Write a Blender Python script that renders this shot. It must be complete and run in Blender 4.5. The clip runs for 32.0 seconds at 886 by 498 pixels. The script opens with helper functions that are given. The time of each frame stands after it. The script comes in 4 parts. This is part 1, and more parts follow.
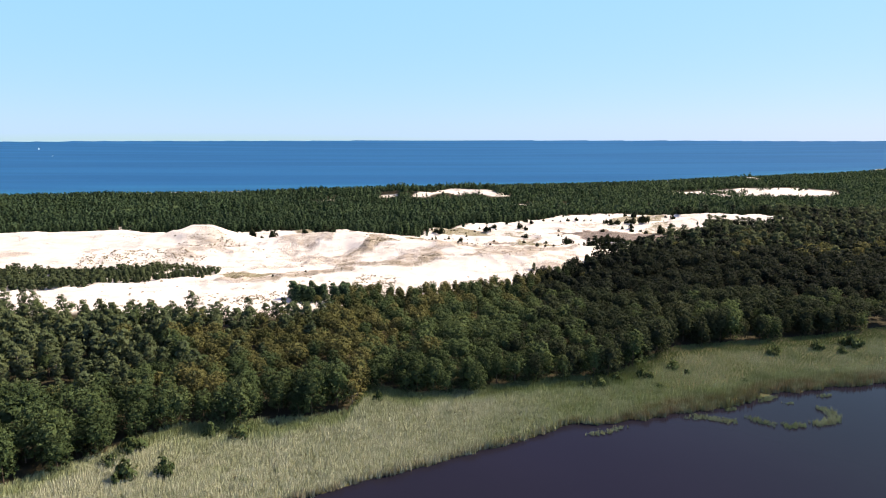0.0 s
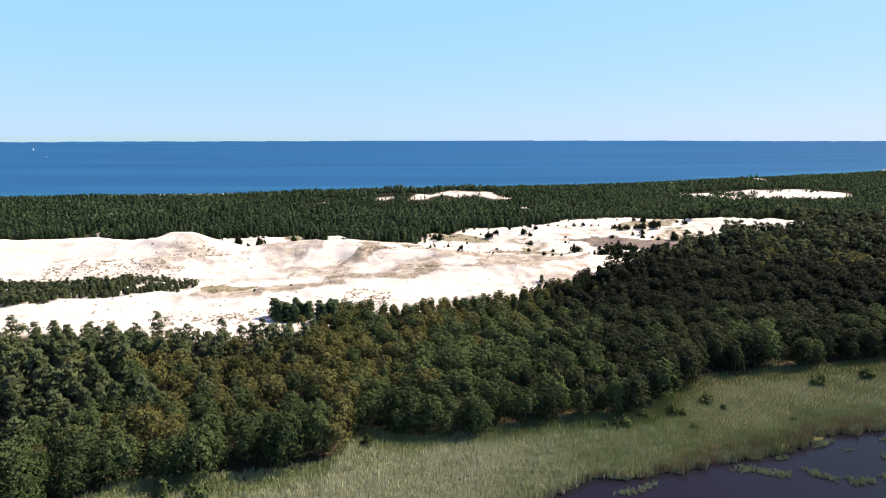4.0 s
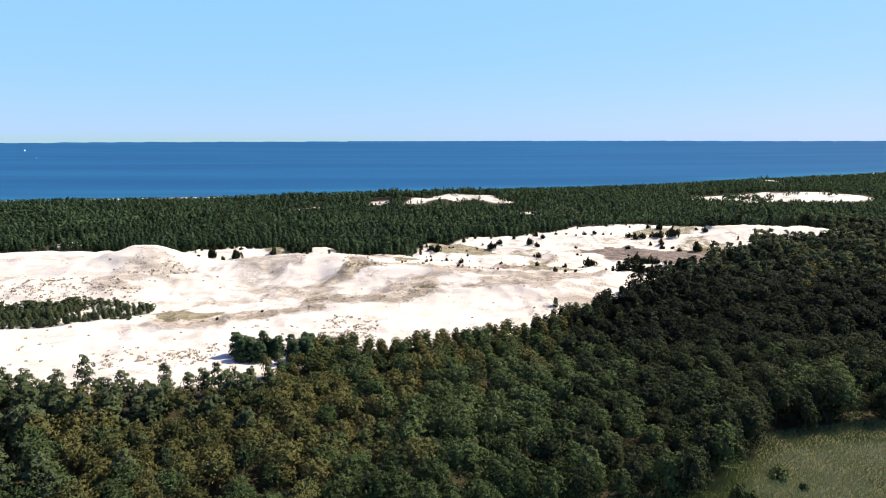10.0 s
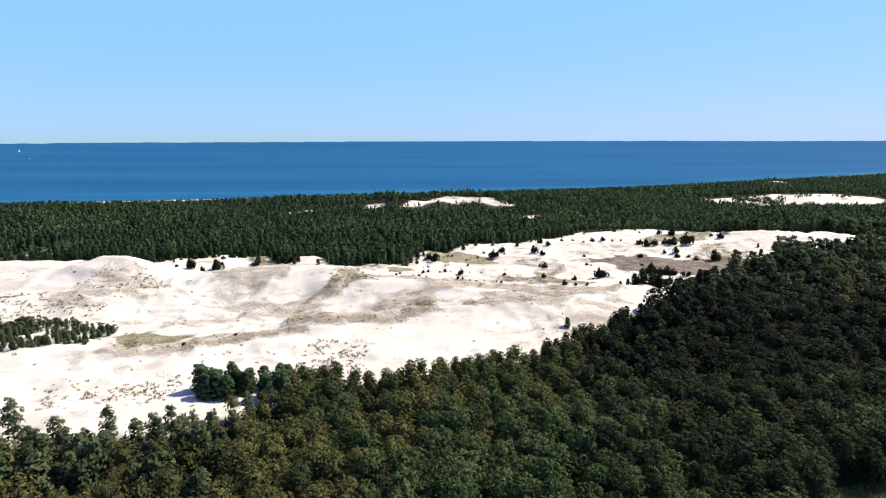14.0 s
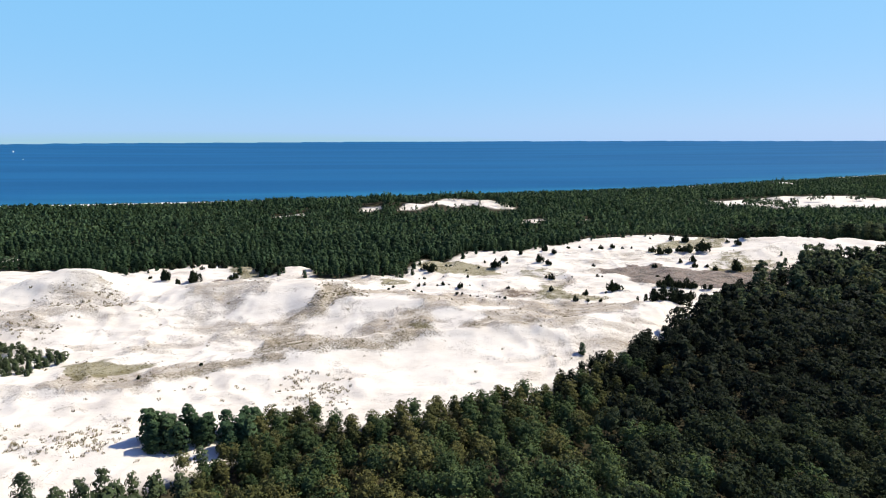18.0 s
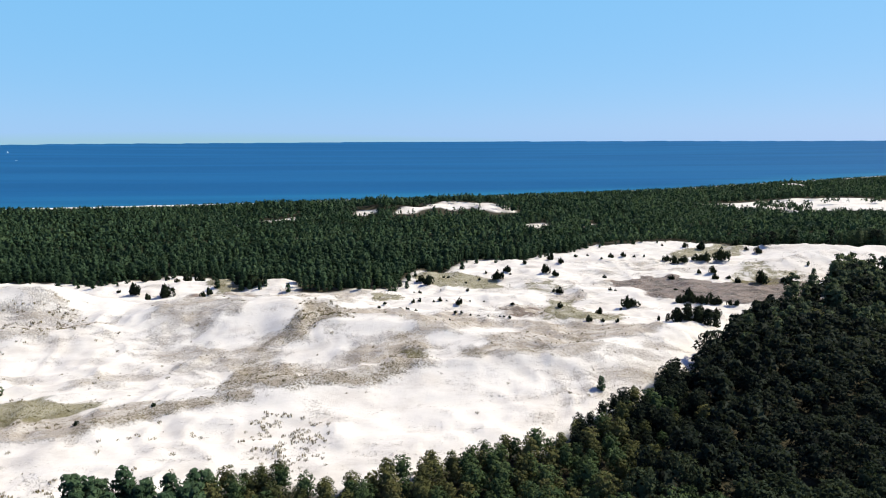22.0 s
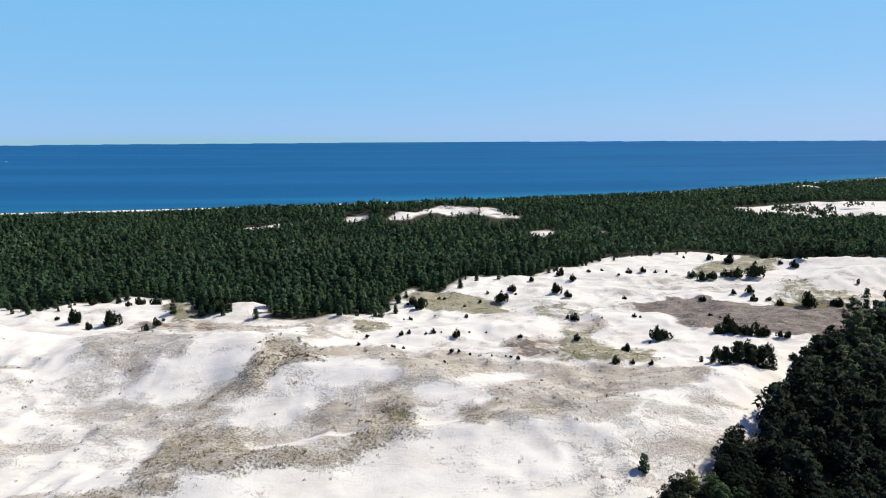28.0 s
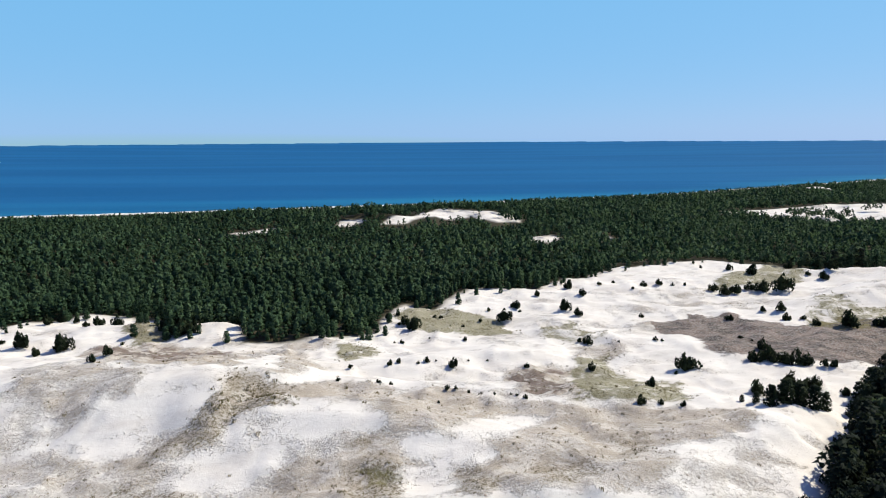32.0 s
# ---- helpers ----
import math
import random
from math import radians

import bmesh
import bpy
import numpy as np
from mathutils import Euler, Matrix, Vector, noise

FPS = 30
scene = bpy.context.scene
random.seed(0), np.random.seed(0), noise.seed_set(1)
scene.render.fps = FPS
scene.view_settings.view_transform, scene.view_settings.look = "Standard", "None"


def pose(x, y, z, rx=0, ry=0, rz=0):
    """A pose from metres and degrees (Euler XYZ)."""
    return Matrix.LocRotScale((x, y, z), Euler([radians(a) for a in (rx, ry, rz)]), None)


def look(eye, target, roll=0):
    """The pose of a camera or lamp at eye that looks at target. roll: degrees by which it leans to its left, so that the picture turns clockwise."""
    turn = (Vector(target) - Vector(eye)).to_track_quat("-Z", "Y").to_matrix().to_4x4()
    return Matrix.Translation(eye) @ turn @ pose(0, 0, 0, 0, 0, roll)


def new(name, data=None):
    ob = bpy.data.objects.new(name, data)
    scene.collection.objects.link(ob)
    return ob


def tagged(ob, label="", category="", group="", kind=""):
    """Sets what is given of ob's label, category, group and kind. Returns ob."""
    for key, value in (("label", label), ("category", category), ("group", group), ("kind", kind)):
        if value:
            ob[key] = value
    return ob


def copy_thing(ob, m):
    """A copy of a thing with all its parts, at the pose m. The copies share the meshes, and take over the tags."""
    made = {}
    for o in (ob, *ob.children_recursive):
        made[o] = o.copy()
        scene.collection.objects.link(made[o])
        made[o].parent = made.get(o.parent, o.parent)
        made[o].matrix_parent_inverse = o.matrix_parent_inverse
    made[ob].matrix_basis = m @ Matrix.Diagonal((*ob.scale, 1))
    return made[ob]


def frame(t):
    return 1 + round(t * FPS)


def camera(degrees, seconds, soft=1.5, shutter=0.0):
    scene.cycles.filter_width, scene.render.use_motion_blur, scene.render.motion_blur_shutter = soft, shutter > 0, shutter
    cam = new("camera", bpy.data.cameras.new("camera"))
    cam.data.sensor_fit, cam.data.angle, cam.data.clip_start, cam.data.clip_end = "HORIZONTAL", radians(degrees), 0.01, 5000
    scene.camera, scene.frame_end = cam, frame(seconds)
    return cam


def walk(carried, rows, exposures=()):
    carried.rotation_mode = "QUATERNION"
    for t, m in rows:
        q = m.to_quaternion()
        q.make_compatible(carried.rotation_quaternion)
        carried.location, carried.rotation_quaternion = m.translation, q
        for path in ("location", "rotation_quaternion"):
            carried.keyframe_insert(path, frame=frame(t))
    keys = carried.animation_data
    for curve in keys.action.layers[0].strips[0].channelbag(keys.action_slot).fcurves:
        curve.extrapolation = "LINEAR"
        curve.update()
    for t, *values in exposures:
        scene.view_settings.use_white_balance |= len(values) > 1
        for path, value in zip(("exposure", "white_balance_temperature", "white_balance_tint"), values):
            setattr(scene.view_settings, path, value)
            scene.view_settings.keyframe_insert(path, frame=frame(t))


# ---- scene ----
# ---- camera ----
cam = camera(71.0, 32.0, soft=1.0)
# seconds, x, y, z, turns about x, y and z
ROWS = [
    (0.0, 0.00, 0.00, 80.00, 79.80, 0.030, -0.000),
    (2.0, -0.08, 14.35, 79.99, 79.81, 0.050, -0.057),
    (4.0, -0.10, 28.70, 79.98, 79.82, 0.070, -0.115),
    (6.0, -0.04, 43.03, 79.97, 79.83, 0.090, -0.173),
    (8.0, 0.08, 57.36, 79.95, 79.84, 0.110, -0.230),
    (10.0, 0.28, 71.68, 79.93, 79.85, 0.130, -0.286),
    (12.0, 0.54, 85.99, 79.90, 79.86, 0.150, -0.340),
    (14.0, 0.87, 100.29, 79.87, 79.87, 0.170, -0.393),
    (16.0, 1.27, 114.59, 79.83, 79.88, 0.192, -0.443),
    (18.0, 1.73, 128.87, 79.79, 79.89, 0.214, -0.490),
    (20.0, 2.27, 143.15, 79.75, 79.90, 0.237, -0.534),
    (22.0, 2.87, 157.42, 79.70, 79.91, 0.259, -0.574),
    (24.0, 3.55, 171.69, 79.65, 79.92, 0.281, -0.609),
    (26.0, 4.29, 185.94, 79.60, 79.93, 0.303, -0.640),
    (28.0, 5.10, 200.19, 79.54, 79.94, 0.326, -0.666),
    (30.0, 5.98, 214.43, 79.47, 79.95, 0.348, -0.685),
    (32.0, 6.93, 228.66, 79.40, 79.96, 0.370, -0.698),
]
EXPOSURES = [(0.0, 0.66, 7900, 17), (6.0, 0.60, 7700, 17), (10.0, 0.50, 7400, 14), (14.0, 0.42, 7100, 11), (20.0, 0.28, 6700, 8), (32.0, 0.12, 6500, 7)]
walk(cam, [(t, pose(x, y, z, rx, ry, rz)) for t, x, y, z, rx, ry, rz in ROWS], EXPOSURES)

# ---- light ----
SUN_ELEV, SUN_AZ = radians(47), radians(68)   # azimuth clockwise from straight ahead (+y)
world = bpy.data.worlds.new("world")
scene.world = world
world.use_nodes = True
wn = world.node_tree.nodes
sky = wn.new("ShaderNodeTexSky")
sky.sky_type, sky.sun_disc = "NISHITA", False
sky.sun_elevation, sky.sun_rotation = SUN_ELEV, SUN_AZ
sky.altitude, sky.air_density, sky.dust_density, sky.ozone_density = 80, 1.0, 0.2, 3.0
# clear maritime air: a flat blue sky that only pales towards the horizon
sep, comb = wn.new("ShaderNodeSeparateColor"), wn.new("ShaderNodeCombineColor")
wl = world.node_tree.links
wl.new(sky.outputs[0], sep.inputs[0])
def sky_channel(ch, steep, cap, slope):
    """Deepens the sky texture where it is dim and levels it off where it is bright."""
    deep, up, top, rest, both = [wn.new("ShaderNodeMath") for k in range(5)]
    deep.operation, deep.inputs[1].default_value = "POWER", 1.7
    up.operation, top.operation, rest.operation, both.operation = "MULTIPLY", "MINIMUM", "MULTIPLY", "ADD"
    up.inputs[1].default_value, top.inputs[1].default_value, rest.inputs[1].default_value = steep, cap, slope
    wl.new(sep.outputs[ch], deep.inputs[0])
    wl.new(deep.outputs[0], up.inputs[0])
    wl.new(up.outputs[0], top.inputs[0])
    wl.new(sep.outputs[ch], rest.inputs[0])
    wl.new(top.outputs[0], both.inputs[0])
    wl.new(rest.outputs[0], both.inputs[1])
    wl.new(both.outputs[0], comb.inputs[ch])


sky_channel(0, 0.68, 1.5, 0.3)
sky_channel(1, 0.56, 4.6, 0.16)
sky_channel(2, 0.6, 8.1, 0.13)
wl.new(comb.outputs[0], wn["Background"].inputs[0])
wn["Background"].inputs[1].default_value = 0.091
sun = new("sun", bpy.data.lights.new("sun", "SUN"))
sun.data.energy, sun.data.angle, sun.data.color = 5.0, radians(0.53), (1.0, 0.91, 0.80)
TO_SUN = Vector((math.sin(SUN_AZ) * math.cos(SUN_ELEV), math.cos(SUN_AZ) * math.cos(SUN_ELEV), math.sin(SUN_ELEV)))
sun.matrix_world = look(TO_SUN * 300, (0, 0, 0))


# ---- material helpers ----
class Mat:
    """A node material with short calls for its nodes."""

    def __init__(self, name, rough=0.8, spec=0.3):
        self.m = bpy.data.materials.new(name)
        self.m.use_nodes = True
        self.t = self.m.node_tree
        self.b = self.t.nodes["Principled BSDF"]
        self.b.inputs["Roughness"].default_value = rough
        self.b.inputs["Specular IOR Level"].default_value = spec

    def node(self, kind, **inputs):
        n = self.t.nodes.new(kind)
        for k, v in inputs.items():
            self.put(n, k.replace("_", " "), v)
        return n

    def put(self, n, key, v):
        key = int(key[1:]) if key[0] == "i" and key[1:].isdigit() else key
        if isinstance(v, bpy.types.NodeSocket):
            self.t.links.new(v, n.inputs[key])
        else:
            n.inputs[key].default_value = v

    def obj(self):
        return self.t.nodes.new("ShaderNodeNewGeometry").outputs["Position"]

    def scaled(self, v, s):
        n = self.node("ShaderNodeMapping", Vector=v)
        n.inputs["Scale"].default_value = s
        return n.outputs[0]

    def noise(self, v, scale, detail=4.0, rough=0.6):
        return self.node("ShaderNodeTexNoise", Vector=v, Scale=scale, Detail=detail, Roughness=rough).outputs[0]

    def ramp(self, fac, lo, hi, a=0.0, b=1.0):
        n = self.node("ShaderNodeMapRange", Value=fac, From_Min=lo, From_Max=hi, To_Min=a, To_Max=b)
        n.interpolation_type = "SMOOTHSTEP"
        return n.outputs[0]

    def math(self, op, a, b=0.0):
        n = self.node("ShaderNodeMath", i0=a, i1=b)
        n.operation = op
        return n.outputs[0]

    def mix(self, fac, a, b):
        n = self.t.nodes.new("ShaderNodeMix")
        n.data_type = "RGBA"
        for i, v in ((0, fac), (6, a), (7, b)):
            if isinstance(v, bpy.types.NodeSocket):
                self.t.links.new(v, n.inputs[i])
            else:
                n.inputs[i].default_value = (*v, 1) if isinstance(v, tuple) else v
        return n.outputs[2]

    def attr(self, name):
        n = self.t.nodes.new("ShaderNodeAttribute")
        n.attribute_name = name
        return n.outputs["Fac"]

    def colour(self, c):
        self.put(self.b, "Base Color", (*c, 1) if isinstance(c, tuple) else c)
        return self

    def bump(self, h, strength=0.4, dist=0.1):
        n = self.node("ShaderNodeBump", Height=h, Strength=strength, Distance=dist)
        self.put(self.b, "Normal", n.outputs[0])
        return self


def leaf_material(name, dark, mid, light, own=True, glow=0.16):
    """Leaves: tone differs from leaf to leaf and from tree to tree."""
    a = Mat(name, 0.7, 0.06)
    geo = a.t.nodes.new("ShaderNodeNewGeometry")
    leaf = geo.outputs["Random Per Island"]
    tree = a.t.nodes.new("ShaderNodeObjectInfo").outputs["Random"] if own else a.attr("tone")
    patch = a.ramp(a.noise(a.obj(), 0.022, 3.0), 0.35, 0.65)
    f1 = a.math("ADD", a.math("MULTIPLY", leaf, 0.14), a.math("ADD", a.math("MULTIPLY", tree, 0.5), a.math("MULTIPLY", patch, 0.3)))
    c = a.mix(a.ramp(f1, 0.1, 0.55), dark, mid)
    c = a.mix(a.ramp(f1, 0.5, 1.05), c, light)
    a.colour(c)
    nv = a.t.nodes.new("ShaderNodeAttribute")
    nv.attribute_name = "puff"
    vt = a.node("ShaderNodeVectorTransform", Vector=nv.outputs["Vector"])
    vt.vector_type, vt.convert_from, vt.convert_to = "NORMAL", "OBJECT", "WORLD"
    a.put(a.b, "Normal", vt.outputs[0])
    tr = a.node("ShaderNodeBsdfTranslucent", Color=c, Normal=vt.outputs[0])
    mx = a.node("ShaderNodeMixShader", Fac=glow)
    a.t.links.new(a.b.outputs[0], mx.inputs[1])
    a.t.links.new(tr.outputs[0], mx.inputs[2])
    a.t.links.new(mx.outputs[0], a.t.nodes["Material Output"].inputs[0])
    return a.m


BROAD = ((0.037, 0.062, 0.026), (0.066, 0.103, 0.042), (0.11, 0.15, 0.06))
OLIVE = ((0.068, 0.08, 0.03), (0.115, 0.12, 0.045), (0.17, 0.162, 0.062))
# shade and lens falloff of the right-hand wood, put into the leaf colour
SHADED = ((0.01, 0.016, 0.01), (0.018, 0.026, 0.015), (0.031, 0.041, 0.023))
PINE = ((0.023, 0.046, 0.023), (0.046, 0.084, 0.041), (0.085, 0.13, 0.062))
SHRUB = ((0.012, 0.02, 0.010), (0.024, 0.034, 0.016), (0.045, 0.055, 0.024))
M_BROAD, M_BROAD_W = leaf_material("broad_leaves", *BROAD), leaf_material("broad_leaves_wood", *BROAD, own=False)
M_OLIVE, M_OLIVE_W = leaf_material("olive_leaves", *OLIVE), leaf_material("olive_leaves_wood", *OLIVE, own=False)
M_PINE, M_PINE_W = leaf_material("pine_needles", *PINE, glow=0.12), leaf_material("pine_needles_wood", *PINE, own=False, glow=0.12)
M_SHADED_W = leaf_material("shaded_leaves_wood", *SHADED, own=False, glow=0.1)
# milder painted shade for the right-hand trees nearer the lake
HALF_SHADED = ((0.02, 0.031, 0.016), (0.036, 0.051, 0.026), (0.062, 0.077, 0.038))
M_HALF_SHADED, M_HALF_SHADED_W = leaf_material("half_shaded_leaves", *HALF_SHADED), leaf_material("half_shaded_leaves_wood", *HALF_SHADED, own=False)
OLD_PINE = ((0.045, 0.068, 0.034), (0.078, 0.107, 0.052), (0.125, 0.155, 0.073))
M_OLD, M_OLD_W = leaf_material("old_pine_needles", *OLD_PINE), leaf_material("old_pine_needles_wood", *OLD_PINE, own=False)
M_SHRUB = leaf_material("shrub_leaves", *SHRUB)

bk = Mat("bark", 0.9, 0.1)
bk.colour(bk.mix(bk.noise(bk.scaled(bk.obj(), (6, 6, 1.2)), 1.0), (0.06, 0.045, 0.035), (0.2, 0.15, 0.11)))
M_BARK = bk.m
bk = Mat("pale_bark", 0.85, 0.1)
bk.colour(bk.mix(bk.ramp(bk.noise(bk.scaled(bk.obj(), (4, 4, 1.5)), 1.0), 0.4, 0.6), (0.16, 0.11, 0.08), (0.42, 0.36, 0.3)))
M_PALE = bk.m

# ---- height of the land ----
TABLE = np.random.RandomState(7).rand(256, 256)


def vnoise(x, y):
    xi, yi = np.floor(x).astype(int), np.floor(y).astype(int)
    u, v = x - xi, y - yi
    u, v = u * u * (3 - 2 * u), v * v * (3 - 2 * v)
    a, b = TABLE[xi % 256, yi % 256], TABLE[(xi + 1) % 256, yi % 256]
    c, d = TABLE[xi % 256, (yi + 1) % 256], TABLE[(xi + 1) % 256, (yi + 1) % 256]
    return (a * (1 - u) + b * u) * (1 - v) + (c * (1 - u) + d * u) * v


def fbm(x, y, size, octaves=3):
    s, amp, tot = 0, 1.0, 0.0
    for k in range(octaves):
        s = s + amp * vnoise(x / size * 2 ** k + 31.7 * k, y / size * 2 ** k + 17.3 * k)
        tot += amp
        amp *= 0.5
    return s / tot


def smooth(lo, hi, v):
    u = np.clip((v - lo) / (hi - lo), 0, 1)
    return u * u * (3 - 2 * u)


def inside(x, y, poly):
    px, py = np.array(poly, float).T
    qx, qy = np.roll(px, -1), np.roll(py, -1)
    r = np.zeros(np.shape(x), bool)
    for a, b, c, d in zip(px, py, qx, qy):
        if b != d:
            r ^= ((b > y) != (d > y)) & (x < (c - a) * (y - b) / (d - b) + a)
    return r


def edge_dist(x, y, poly):
    """Metres inside (positive) or outside (negative) a polygon."""
    best = np.full(np.shape(x), 1e9)
    pts = np.array(poly, float)
    for (a, b), (c, d) in zip(pts, np.roll(pts, -1, 0)):
        ex, ey = c - a, d - b
        s = np.clip(((x - a) * ex + (y - b) * ey) / (ex * ex + ey * ey + 1e-9), 0, 1)
        best = np.minimum(best, np.hypot(x - a - s * ex, y - b - s * ey))
    return np.where(inside(x, y, poly), best, -best)


def blob(x, y, cx, cy, rx, ry, turn=0.0):
    c, s = math.cos(radians(turn)), math.sin(radians(turn))
    u, v = ((x - cx) * c + (y - cy) * s) / rx, (-(x - cx) * s + (y - cy) * c) / ry
    return np.exp(-(u * u + v * v) * 1.4)


DUNE = [(-509, 258), (-147, 244), (-110, 240), (-82, 239), (-62, 245), (-50, 253), (-43, 260), (-41, 276), (-29, 278), (-20, 273), (0, 280), (12, 288), (28, 289),
        (37, 299), (49, 311), (58, 316), (67, 328), (82, 339), (94, 357), (106, 367), (118, 380), (134, 399), (153, 419), (171, 422),
        (201, 460), (230, 462), (274, 489), (323, 528), (256, 558), (210, 545), (189, 566), (166, 581), (135, 570), (100, 558), (85, 538), (73, 537),
        (55, 514), (41, 514), (22, 515), (13, 495), (5, 471), (3, 479), (-8, 487), (-13, 467), (-16, 445), (-25, 441), (-45, 436), (-61, 435),
        (-68, 456), (-81, 453), (-88, 440), (-100, 462), (-121, 473), (-132, 475), (-153, 464), (-162, 455), (-225, 460), (-509, 430)]
SWALE = [(-293, 259), (-181, 277), (-157, 293), (-119, 306), (-116, 320), (-147, 332), (-186, 320), (-293, 323)]
FAR_HILL = [(-90, 765), (-63, 813), (-28, 800), (-4, 851), (42, 849), (78, 815), (60, 752), (25, 765), (-20, 745), (-55, 758)]
FAR_DUNES = [[(1, 776), (-1, 812), (10, 840), (40, 816), (37, 774), (20, 770)],
             [(276, 832), (340, 862), (410, 885), (480, 900), (530, 850), (505, 782), (440, 764), (385, 771), (330, 760), (300, 806)],
             [(-79, 750), (-76, 763), (-56, 768), (-50, 760), (-66, 746)], [(-43, 748), (-34, 763), (-11, 784), (-3, 774), (-20, 746)],
             [(42, 766), (48, 784), (70, 812), (88, 803), (82, 768), (60, 753)],
             [(68, 668), (80, 699), (97, 706), (103, 690), (88, 662)], [(122, 676), (132, 696), (139, 688), (133, 669)],
             [(-145, 716), (-114, 738), (-134, 746), (-164, 722)], [(-196, 694), (-168, 700), (-174, 710)],
             [(-110, 622), (-92, 627), (-100, 637)], [(495, 1050), (550, 1056), (562, 1092), (520, 1100)],
             [(575, 1000), (640, 1008), (620, 1022)], [(-256, 484), (-276, 520), (-260, 532), (-242, 498)], [(242, 390), (266, 385), (270, 398), (246, 402)]]
# low saddles of sand with small bushes between the far dunes
SADDLES = [[(-16, 764), (-12, 792), (6, 818), (18, 800), (6, 772)], [(30, 784), (32, 812), (58, 806), (60, 786), (46, 770)]]
SHORE_X = [-900, -120, -60, -32, -18, 2, 14, 27, 37, 44, 55, 75, 105, 132, 147, 200, 320, 900]
SHORE_Y = [65, 84, 112, 128, 135, 146, 151, 159, 166, 164, 168, 174, 185, 192, 195, 207, 230, 290]
EDGE_X = [-900, -101, -87, -75, -68, -41, -28, -24, -8, 13, 32, 59, 74, 89, 123, 150, 184, 260, 900]
EDGE_Y = [105, 127, 141, 158, 159, 162, 167, 186, 179, 184, 191, 196, 212, 224, 232, 237, 248, 264, 370]
COAST_X = [-2500, -461, -292, -109, 60, 221, 367, 504, 664, 950, 2500]
COAST_Y = [480, 896, 927, 973, 1015, 1065, 1125, 1203, 1287, 1450, 2300]


def lake_shore(x):
    return np.interp(x, SHORE_X, SHORE_Y) + 3.0 * (fbm(x, x * 0 + 5, 9.0) - 0.5) + 9.0 * (fbm(x, x * 0 + 21, 6.0, 4) - 0.5) * smooth(35, 70, x)


def wood_edge(x):
    return np.interp(x, EDGE_X, EDGE_Y)


def coast(x):
    return np.interp(x, COAST_X, COAST_Y)


def crest(x, y, pts, front, back, floor=6.5, sharp=1.25):
    """A dune ridge along a line: its height falls to the floor over the front and back widths."""
    best, h, side, tot = np.full(np.shape(x), 1e9), 0 * x, 0 * x, 0 * x
    for (a, b, za), (c, d, zc) in zip(pts, pts[1:]):
        ex, ey = c - a, d - b
        s = np.clip(((x - a) * ex + (y - b) * ey) / (ex * ex + ey * ey), 0, 1)
        dist = np.hypot(x - a - s * ex, y - b - s * ey)
        w = (dist + 0.8) ** -5.0
        best, h = np.minimum(best, dist), h + w * (za + s * (zc - za))
        side, tot = side + w * (ex * (y - b) - ey * (x - a)) / math.hypot(ex, ey), tot + w
    h, side = h / tot, side / tot
    to_back = smooth(-0.8, 0.8, side / (best + 1e-6))
    u = np.clip(best / (front + (back - front) * to_back), 0, 1)
    return floor + (h - floor) * (to_back * (1 - u * u) ** 1.5 + (1 - to_back) * (1 - u) ** sharp)


# growth on the sand: strength and outline of each patch
GREY_A = [(0.6, [(-102, 377), (-105, 393), (-98, 399), (-78, 388), (-64, 377), (-66, 372), (-70, 369), (-74, 365), (-81, 363), (-88, 367), (-96, 371)]),
    (0.55, [(-92, 352), (-80, 353), (-58, 351), (-48, 346), (-36, 342), (-26, 344), (-23, 337), (-35, 334), (-63, 335), (-75, 338), (-86, 343)]),
    (0.9, [(-26, 342), (-26, 346), (-17, 346), (-10, 349), (-4, 354), (2, 350), (6, 343), (-4, 342), (-2, 329), (-8, 327), (-16, 325), (-28, 339)])]
GREY_B = [(0.85, [(-35, 379), (-20, 383), (-5, 382), (10, 379), (25, 375), (39, 371), (51, 372), (68, 370), (80, 368), (76, 355), (65, 350), (47, 350), (33, 343), (22, 345), (17, 351), (10, 353), (-3, 353), (-12, 362), (-23, 365)]),
    (0.75, [(9, 344), (15, 339), (22, 347), (34, 346), (50, 357), (54, 347), (49, 337), (39, 330), (30, 328), (20, 329), (11, 335)]),
    (0.9, [(26, 401), (36, 408), (49, 409), (42, 378), (30, 377), (23, 381)])]
GREY_C = [(0.9, [(-108, 433), (-89, 435), (-68, 433), (-44, 402), (-49, 385), (-67, 386), (-89, 397), (-111, 428)]),
    (0.6, [(-59, 424), (-52, 431), (-41, 439), (-28, 435), (-35, 427), (-45, 402)]),
    (0.8, [(-38, 388), (-34, 423), (-27, 405), (-30, 386), (-35, 382)]),
    (0.7, [(55, 430), (67, 430), (70, 425), (60, 419), (52, 416)]),
    (0.6, [(75, 451), (88, 455), (99, 449), (88, 443)]),
    (0.9, [(-110, 302), (-84, 303), (-73, 310), (-66, 318), (-76, 299), (-85, 291), (-99, 291), (-109, 292)])]
GREY_D = [(0.8, [(-95, 310), (-84, 304), (-78, 307), (-74, 309), (-69, 305), (-77, 297), (-83, 293)]),
    (0.45, [(-108, 329), (-102, 333), (-95, 339), (-81, 341), (-71, 343), (-55, 344), (-51, 340), (-63, 335), (-82, 334), (-92, 326), (-99, 321)]),
    (0.6, [(-170, 365), (-147, 350), (-136, 345), (-138, 342), (-153, 341)]),
    (0.5, [(-165, 369), (-158, 379), (-150, 387), (-142, 389), (-127, 383), (-111, 362), (-131, 356), (-150, 350)]),
    (0.35, [(36, 327), (54, 338), (74, 350), (84, 350), (73, 331), (54, 314), (39, 310), (34, 316)])]
GREY_E = [(0.4, [(-113, 393), (-91, 454), (-78, 367), (-88, 358), (-101, 363)])]
